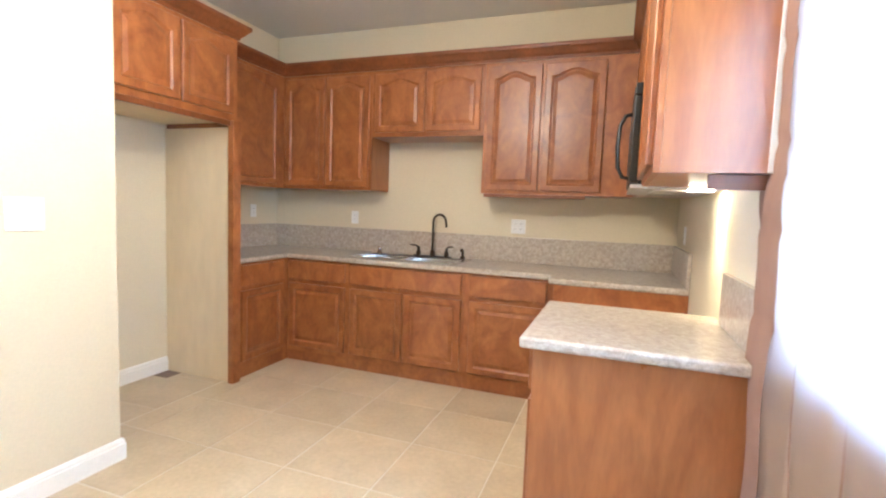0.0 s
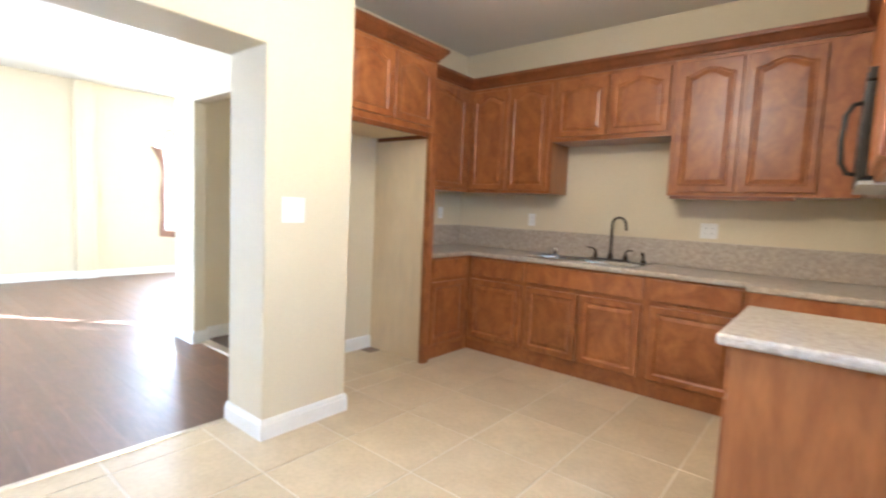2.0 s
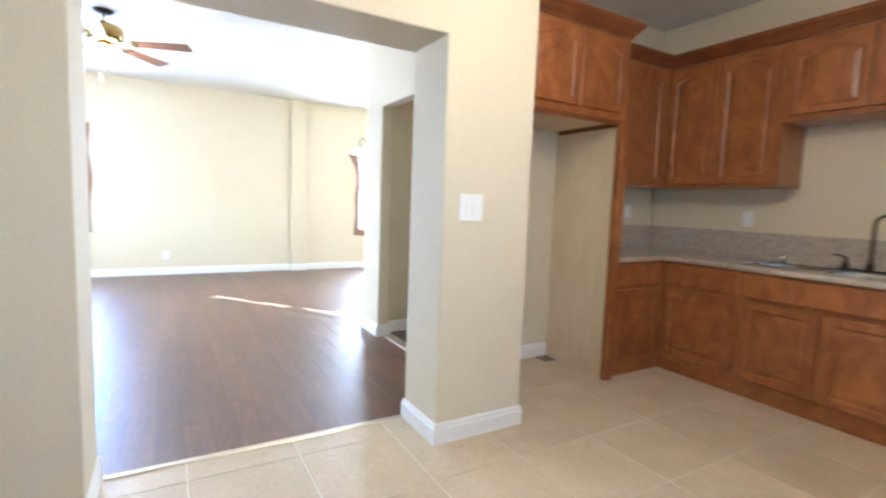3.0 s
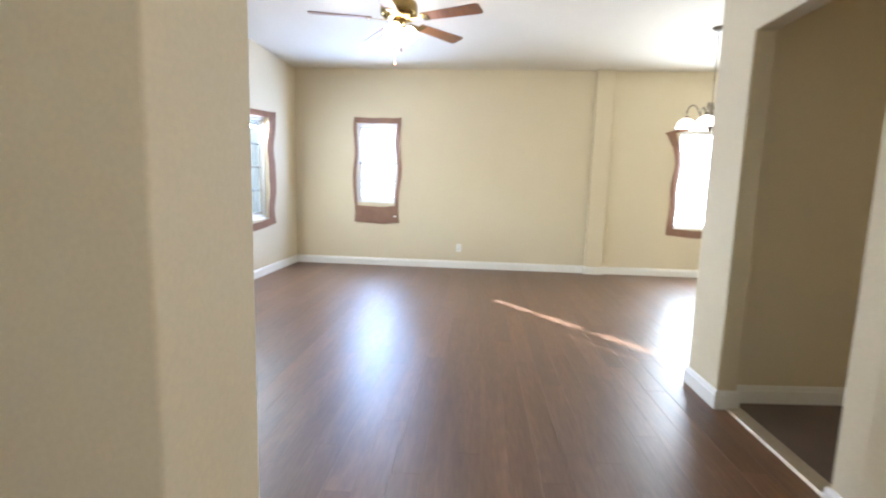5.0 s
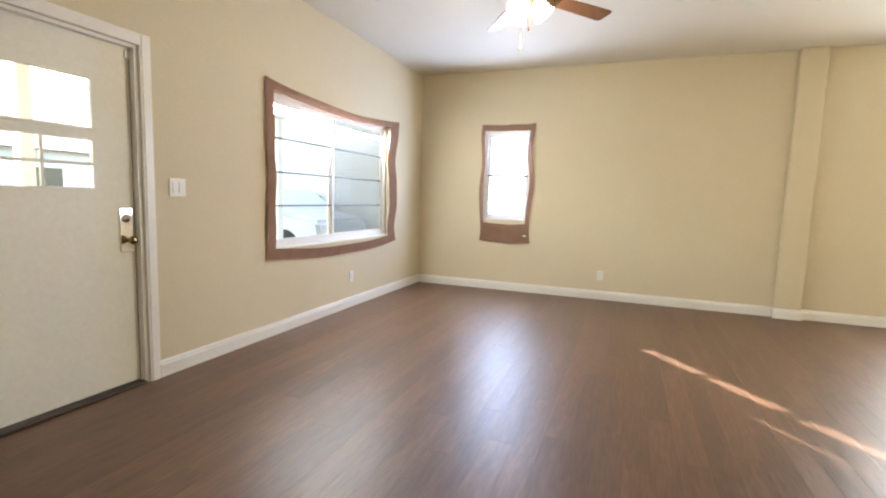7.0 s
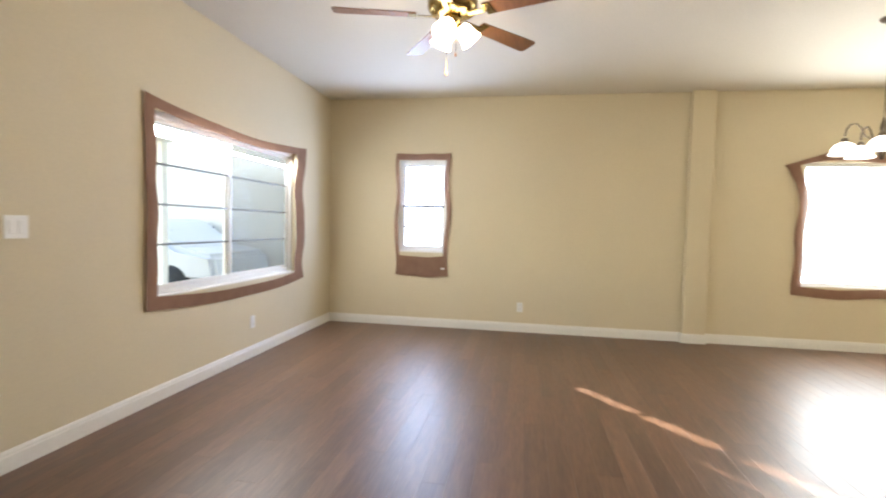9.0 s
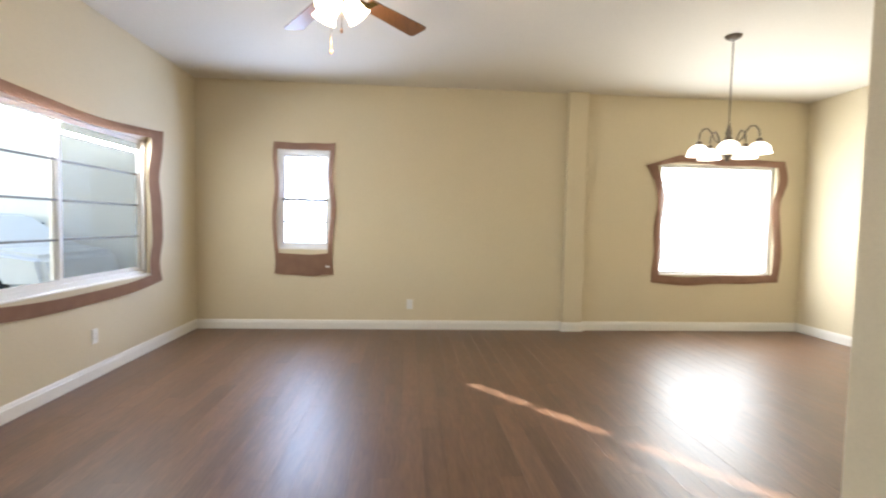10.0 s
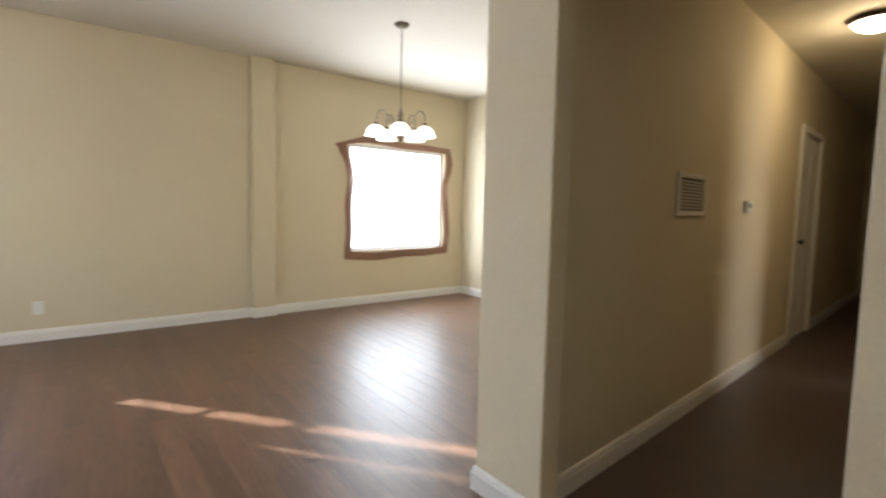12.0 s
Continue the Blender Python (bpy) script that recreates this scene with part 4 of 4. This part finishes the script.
# ---- dining end: chandelier ----
CH = H - 0.97
ch = thing("chandelier", "five-arm pewter chandelier with white bell shades", "chandelier", pose(-4.44, 1.42, 0))
part("canopy", lathe(((0.0, H - 0.035), (0.03, H - 0.033), (0.058, H - 0.016), (0.066, H)), 24), M_PEWTER, ch)
part("rod", lathe(((0.0055, CH + 0.24), (0.0055, H - 0.02)), 10), M_PEWTER, ch)
part("body", lathe(((0.0, CH - 0.045), (0.012, CH - 0.04), (0.016, CH - 0.02), (0.030, CH), (0.020, CH + 0.04), (0.030, CH + 0.09), (0.034, CH + 0.13), (0.018, CH + 0.16), (0.024, CH + 0.19), (0.010, CH + 0.25)), 20), M_PEWTER, ch)
for i in range(5):
    turn = pose(0, 0, 0, 0, 0, -33.3 + 72 * i) @ Matrix.Scale(0.86, 4, (1, 0, 0))
    pts = [(0.02, 0, CH + 0.13), (0.07, 0, CH + 0.10), (0.12, 0, CH + 0.13), (0.15, 0, CH + 0.19), (0.185, 0, CH + 0.225), (0.225, 0, CH + 0.22), (0.252, 0, CH + 0.185), (0.26, 0, CH + 0.135)]
    arm = part("arm", tube([turn @ Vector(p) for p in pts], 0.007, 10), M_PEWTER, ch)
    m = turn @ pose(0.26, 0, CH) @ Matrix.Diagonal((1.0, 0.86, 0.86, 1))
    part("socket_cup", lathe(((0.010, 0.145), (0.024, 0.135), (0.030, 0.11), (0.028, 0.10)), 16, None, m), M_PEWTER, arm)
    part("rim_band", lathe(((0.0985, 0.020), (0.1015, 0.020), (0.1000, 0.027), (0.0970, 0.027)), 24, None, m), M_PEWTER, arm, "thin dark band round the shade")
    part("bell_shade", lathe(((0.0, 0.105), (0.030, 0.105), (0.065, 0.088), (0.090, 0.055), (0.100, 0.018), (0.110, 0.0), (0.105, 0.0), (0.095, 0.017), (0.085, 0.05), (0.0, 0.085)), 24, None, m), M_SHADE_OFF, arm, "white frosted glass bell shade")

# ---- hall ----
grille = thing("return_air_grille", "white framed return air grille on the hall wall", "vent", facing(hall_x(1.77), 1.77, 1.235, HT))
GW, GH = 0.42, 0.245
for a, b, c, e in ((0, 0.03, 0, GH), (GW - 0.03, GW, 0, GH), (0.03, GW - 0.03, 0, 0.03), (0.03, GW - 0.03, GH - 0.03, GH)):
    part("frame", block(a, b, -0.014, 0.0, c, e, 0.004), M_TRIM, grille)
part("backing", block(0.03, GW - 0.03, -0.004, -0.001, 0.03, GH - 0.03), M_SLOT, grille)
for i in range(9):
    z = 0.038 + i * 0.019
    part("slat", block(0.03, GW - 0.03, -0.011, -0.006, z, z + 0.013), M_GREY, grille)
ts = thing("thermostat", "small white thermostat on the hall wall", "thermostat", facing(hall_x(3.03), 3.03, 1.265, HT))
part("housing", block(-0.06, 0.06, -0.028, 0.0, 0.0, 0.085, 0.006), M_PLASTIC, ts)
part("display", block(-0.035, 0.025, -0.030, -0.028, 0.035, 0.065), M_SLOT, ts)
hl = thing("ceiling_light", "round flush hall ceiling light with bronze ring, lit", "ceiling light", pose(-1.70, 3.62, 2.66))
part("ring", lathe(((0.145, 0.0), (0.157, -0.012), (0.154, -0.034), (0.142, -0.038)), 28), M_BRONZE, hl)
part("dome", lathe(((0.0, -0.105), (0.06, -0.098), (0.108, -0.075), (0.142, -0.038)), 28), M_DOME, hl)
lamp("hall_lamp", "POINT", 1.05, (1.0, 0.78, 0.45), pose(-1.70, 3.62, 2.66 - 0.16), radius=0.06)

# ---- outdoors ----
M_GROUND = material("dry_lawn", (0.30, 0.27, 0.16), 0.9, second=(0.38, 0.33, 0.22), scale=2, fine=60, bump=0.4, vary=0.3)
M_CONC = material("concrete", (0.52, 0.50, 0.46), 0.85, scale=3, fine=70, bump=0.2, vary=0.12)
M_ASPH = material("asphalt", (0.055, 0.055, 0.057), 0.9, scale=2, fine=120, bump=0.3, vary=0.2)
M_STUCCO = material("grey_stucco", (0.55, 0.55, 0.54), 0.85, scale=2, fine=80, bump=0.4, vary=0.1)
M_ROOF = material("brown_shingle", (0.12, 0.09, 0.075), 0.9, scale=6, fine=60, bump=0.4, vary=0.3)
M_BARK = material("bark", (0.12, 0.085, 0.06), 0.9, scale=10, fine=50, bump=0.6, vary=0.35)
M_LEAF = material("leaves", (0.075, 0.11, 0.035), 0.6, scale=4, fine=30, bump=0.1, vary=0.35)
M_CAR = material("silver_car_paint", (0.46, 0.47, 0.48), 0.3, coat=0.8, scale=5, bump=0, vary=0.05)
M_TYRE = material("tyre_rubber", (0.02, 0.02, 0.02), 0.8, bump=0.1)

structure("ground", block(-400, 400, -400, 400, -0.6, -0.16), M_GROUND, "dry lawn round the house reaching far off", "ground")
structure("porch_slab", block(-6.7, 1.2, -6.5, YS - 0.15, -0.16, -0.03, 0.01), M_CONC, "grey concrete porch slab before the front door", "porch")
structure("road", block(-60, 60, -22, -14, -0.158, -0.13), M_ASPH, "asphalt street beyond the front lawn", "road")
structure("kerb", block(-60, 60, -14, -13.8, -0.158, -0.03, 0.02), M_CONC, "concrete kerb along the street", "kerb")
porch = tagged(thing("porch", "white porch roof on square posts", "porch"), kind="structure")
part("roof", block(-6.7, 1.2, -6.5, YS - 0.16, 2.55, 2.70, 0.02), M_TRIM, porch)
part("beam", block(-6.7, 1.2, -6.4, -6.25, 2.38, 2.549, 0.01), M_TRIM, porch)
for x in (-6.55, -3.0, -0.3):
    part("post", block(x - 0.06, x + 0.06, -6.38, -6.26, -0.16, 2.379, 0.01), M_TRIM, porch)


def tree(label, x, y, height, seed):
    rnd_ = random.Random(seed)
    ob = thing("tree", label, "tree", pose(x, y, -0.16))
    part("trunk", tube([(0, 0, 0), (0.1, 0.05, height * 0.25), (-0.05, 0.1, height * 0.5), (0.05, 0, height * 0.8)], lambda u: 0.22 * (1 - 0.75 * u), 12), M_BARK, ob)
    for k in range(7):
        a = k * 0.9 + rnd_.random()
        s = height * (0.4 + 0.05 * k)
        r = height * 0.28
        part("limb", tube([(0, 0.05, s), (0.5 * r * math.cos(a), 0.5 * r * math.sin(a), s + 0.10 * height), (r * math.cos(a), r * math.sin(a), s + 0.2 * height)], lambda u: 0.07 * (1 - 0.7 * u), 8), M_BARK, ob)
    bm = bmesh.new()
    for k in range(1500):
        a, b, c = rnd_.gauss(0, 1), rnd_.gauss(0, 1), rnd_.gauss(0, 0.7)
        n = math.sqrt(a * a + b * b + c * c) or 1
        r = height * 0.36 * rnd_.uniform(0.45, 1.0)
        p = Vector((a / n * r, b / n * r, height * 0.70 + c / n * r * 0.8))
        q = Euler((rnd_.uniform(0, 6), rnd_.uniform(0, 6), rnd_.uniform(0, 6))).to_matrix()
        s = rnd_.uniform(0.08, 0.17)
        v = [bm.verts.new(p + q @ Vector(t)) for t in ((-s, 0, 0), (0, -s * 0.5, 0.02), (s, 0, 0), (0, s * 0.5, 0.02))]
        bm.faces.new(v)
    part("crown", bm, M_LEAF, ob)


tree("broad leafy tree in the front lawn", -4.0, -12.5, 5.5, 5)

house = thing("house", "grey stucco house across the street", "house")
part("wall", block(-26, -12, -34, -26, -0.16, 2.8), M_STUCCO, house)
bm = bmesh.new()
v = [bm.verts.new(p) for p in ((-26.6, -34.6, 2.8), (-11.4, -34.6, 2.8), (-11.4, -25.4, 2.8), (-26.6, -25.4, 2.8), (-25, -30, 4.8), (-13, -30, 4.8))]
for q in ((0, 1, 5, 4), (2, 3, 4, 5), (1, 2, 5), (3, 0, 4), (3, 2, 1, 0)):
    bm.faces.new([v[i] for i in q])
part("roof", bm, M_ROOF, house)
for x in (-24, -20.5, -15):
    wdw = part("window", block(x, x + 1.6, -26.0, -25.95, 1.0, 2.1), M_TRIM, house)
    part("pane", block(x + 0.08, x + 1.52, -25.948, -25.94, 1.08, 2.02), M_BLACK, wdw)
part("door", block(-18.0, -17.1, -26.0, -25.95, 0, 2.0), M_WOOD_DARK, house)


def sun_blocker(label, x0, x1, y0, y1, height, render_=None):
    ob = thing("house", label, "house", None, "neighbouring buildings")
    for name, z0, z1, mat in (("wall", -0.16, height, render_ or M_PALE), ("roof", height, height + 0.25, M_ROOF)):
        bm = block(x0, x1, y0, y1, z0, z1)
        # sheared along the sun's direction, so the gaps let thin streaks through
        for v in bm.verts:
            if v.co.x < x0 + 0.01:
                v.co.y -= (x1 - x0) * 0.78
        part(name, bm, mat, ob)
    return ob


M_PALE = material("pale_stucco", (0.74, 0.66, 0.54), 0.85, scale=2, fine=80, bump=0.4, vary=0.08)
# added blocks: they hold back the sun, and their gaps shape the floor streaks
sun_blocker("pale stucco block added to bound the sun streaks on the north", -17.0, -9.3, -4.515, 20.0, 4.6)
sun_blocker("pale stucco garage added to keep sun off the porch slab", -15.0, -9.3, -11.2, -5.00, 4.4)
sun_blocker("unseen pale stucco block added to split the sun streaks", -15.0, -9.3, -4.90, -4.612, 4.2)
sun_blocker("low unseen pale stucco block added to trim the second sun streak", -11.0, -9.3, -4.998, -4.902, 2.8)
structure("driveway", block(-9.26, -6.74, -13.8, -4.2, -0.2, -0.138, 0.01), M_CONC, "pale concrete driveway before the garage", "driveway")
car = thing("car", "silver grey car parked on the concrete driveway", "car", pose(-8.2, -8.2, -0.138, 0, 0, 90))
side = [(-2.1, 0.35), (-2.15, 0.75), (-1.2, 0.88), (-0.55, 1.38), (0.75, 1.42), (1.45, 0.95), (2.1, 0.85), (2.2, 0.4)]
bm = bmesh.new()
fr_ = [bm.verts.new((x, -0.85, z)) for x, z in side]
bk = [bm.verts.new((x, 0.85, z)) for x, z in side]
bm.faces.new(fr_)
bm.faces.new(bk[::-1])
for i in range(len(side)):
    j = (i + 1) % len(side)
    bm.faces.new((fr_[i], bk[i], bk[j], fr_[j]))
bmesh.ops.recalc_face_normals(bm, faces=bm.faces[:])
bmesh.ops.bevel(bm, geom=bm.edges[:], offset=0.08, segments=3, affect="EDGES")
part("body", bm, M_CAR, car)
for s in (-0.856, 0.856):
    part("side_window", block(-0.75, 0.95, s - 0.004, s + 0.004, 0.95, 1.28, 0.0), M_BLACK, car)
    for x in (-1.35, 1.35):
        wheel = part("wheel", lathe(((0.0, -0.1), (0.30, -0.1), (0.33, -0.06), (0.33, 0.06), (0.30, 0.1), (0.0, 0.1)), 24, None, pose(x, s * 0.92, 0.33, 90)), M_TYRE, car)
        part("rim", lathe(((0.0, -0.108), (0.18, -0.104), (0.2, -0.09)), 20, None, pose(x, s * 0.92, 0.33, 90 if s < 0 else -90)), M_STEEL, wheel)

# ---- floor tiles and planks ----


def tile_mesh(name, w, d, t, mat, chamfer):
    bm = bmesh.new()
    c = chamfer
    lo = [bm.verts.new(p) for p in ((0, 0, -t), (w, 0, -t), (w, d, -t), (0, d, -t))]
    mid_ = [bm.verts.new(p) for p in ((0, 0, -c), (w, 0, -c), (w, d, -c), (0, d, -c))]
    top = [bm.verts.new(p) for p in ((c, c, 0), (w - c, c, 0), (w - c, d - c, 0), (c, d - c, 0))]
    for a, b in ((lo, mid_), (mid_, top)):
        for i in range(4):
            bm.faces.new((a[i], a[(i + 1) % 4], b[(i + 1) % 4], b[i]))
    bm.faces.new(top)
    bm.normal_update()
    me = bpy.data.meshes.new(name)
    bm.to_mesh(me)
    bm.free()
    me.materials.append(mat)
    return me


rnd = random.Random(4)
shared = {}


def piece(name, parent, x, y, z, w, d, t, mat, chamfer):
    key = (name, round(w, 3), round(d, 3))
    if key not in shared:
        shared[key] = tile_mesh(name, w, d, t, mat, chamfer)
    ob = new(name, shared[key])
    ob.location = (x, y, z)
    ob.parent = parent


TP, TG = 0.475, 0.006
x = 0.29 - TP * 2
while x < XE:
    y = 0.80 - TP * 10
    x0, x1 = max(x, PX + 0.004), min(x + TP, XE)
    while y < YK and x1 - x0 > 0.03:
        y0, y1 = max(y, YS), min(y + TP, YK)
        if y1 - y0 > 0.03:
            piece("tile", floor_kitchen, x0 + TG / 2, y0 + TG / 2, rnd.uniform(-0.0004, 0.0004), x1 - x0 - TG, y1 - y0 - TG, 0.0025, M_TILE, 0.0018)
        y += TP
    x += TP
# alcove strip beyond the tile field's edge
for i in range(4):
    piece("tile", floor_kitchen, -0.9 + 0.003, 0.546 + i * 0.475, 0.0, 0.532, 0.469, 0.0025, M_TILE, 0.0018)
structure("floor_alcove", block(-0.95, PX, 0.545, YK, -0.08, -0.003), M_GROUT, "beige tiled floor of the fridge place", "floor")

PW, PL = 0.126, 1.38
y, row = YS, 0
while y < YN:
    x = XW - (0.0, 0.55, 0.22, 0.81, 0.37)[row % 5]
    while x < PX:
        x0, x1 = max(x, XW), min(x + PL, PX - 0.002)
        if x1 - x0 > 0.002 and not (y > YH and x0 > -2.08):
            piece("plank", floor_living, x0, y + 0.0006, rnd.uniform(-0.00006, 0.00006), x1 - x0 - 0.0008, min(PW, YN - y) - 0.0008, 0.0035, M_PLANK, 0.0003)
        x += PL
    y += PW
    row += 1
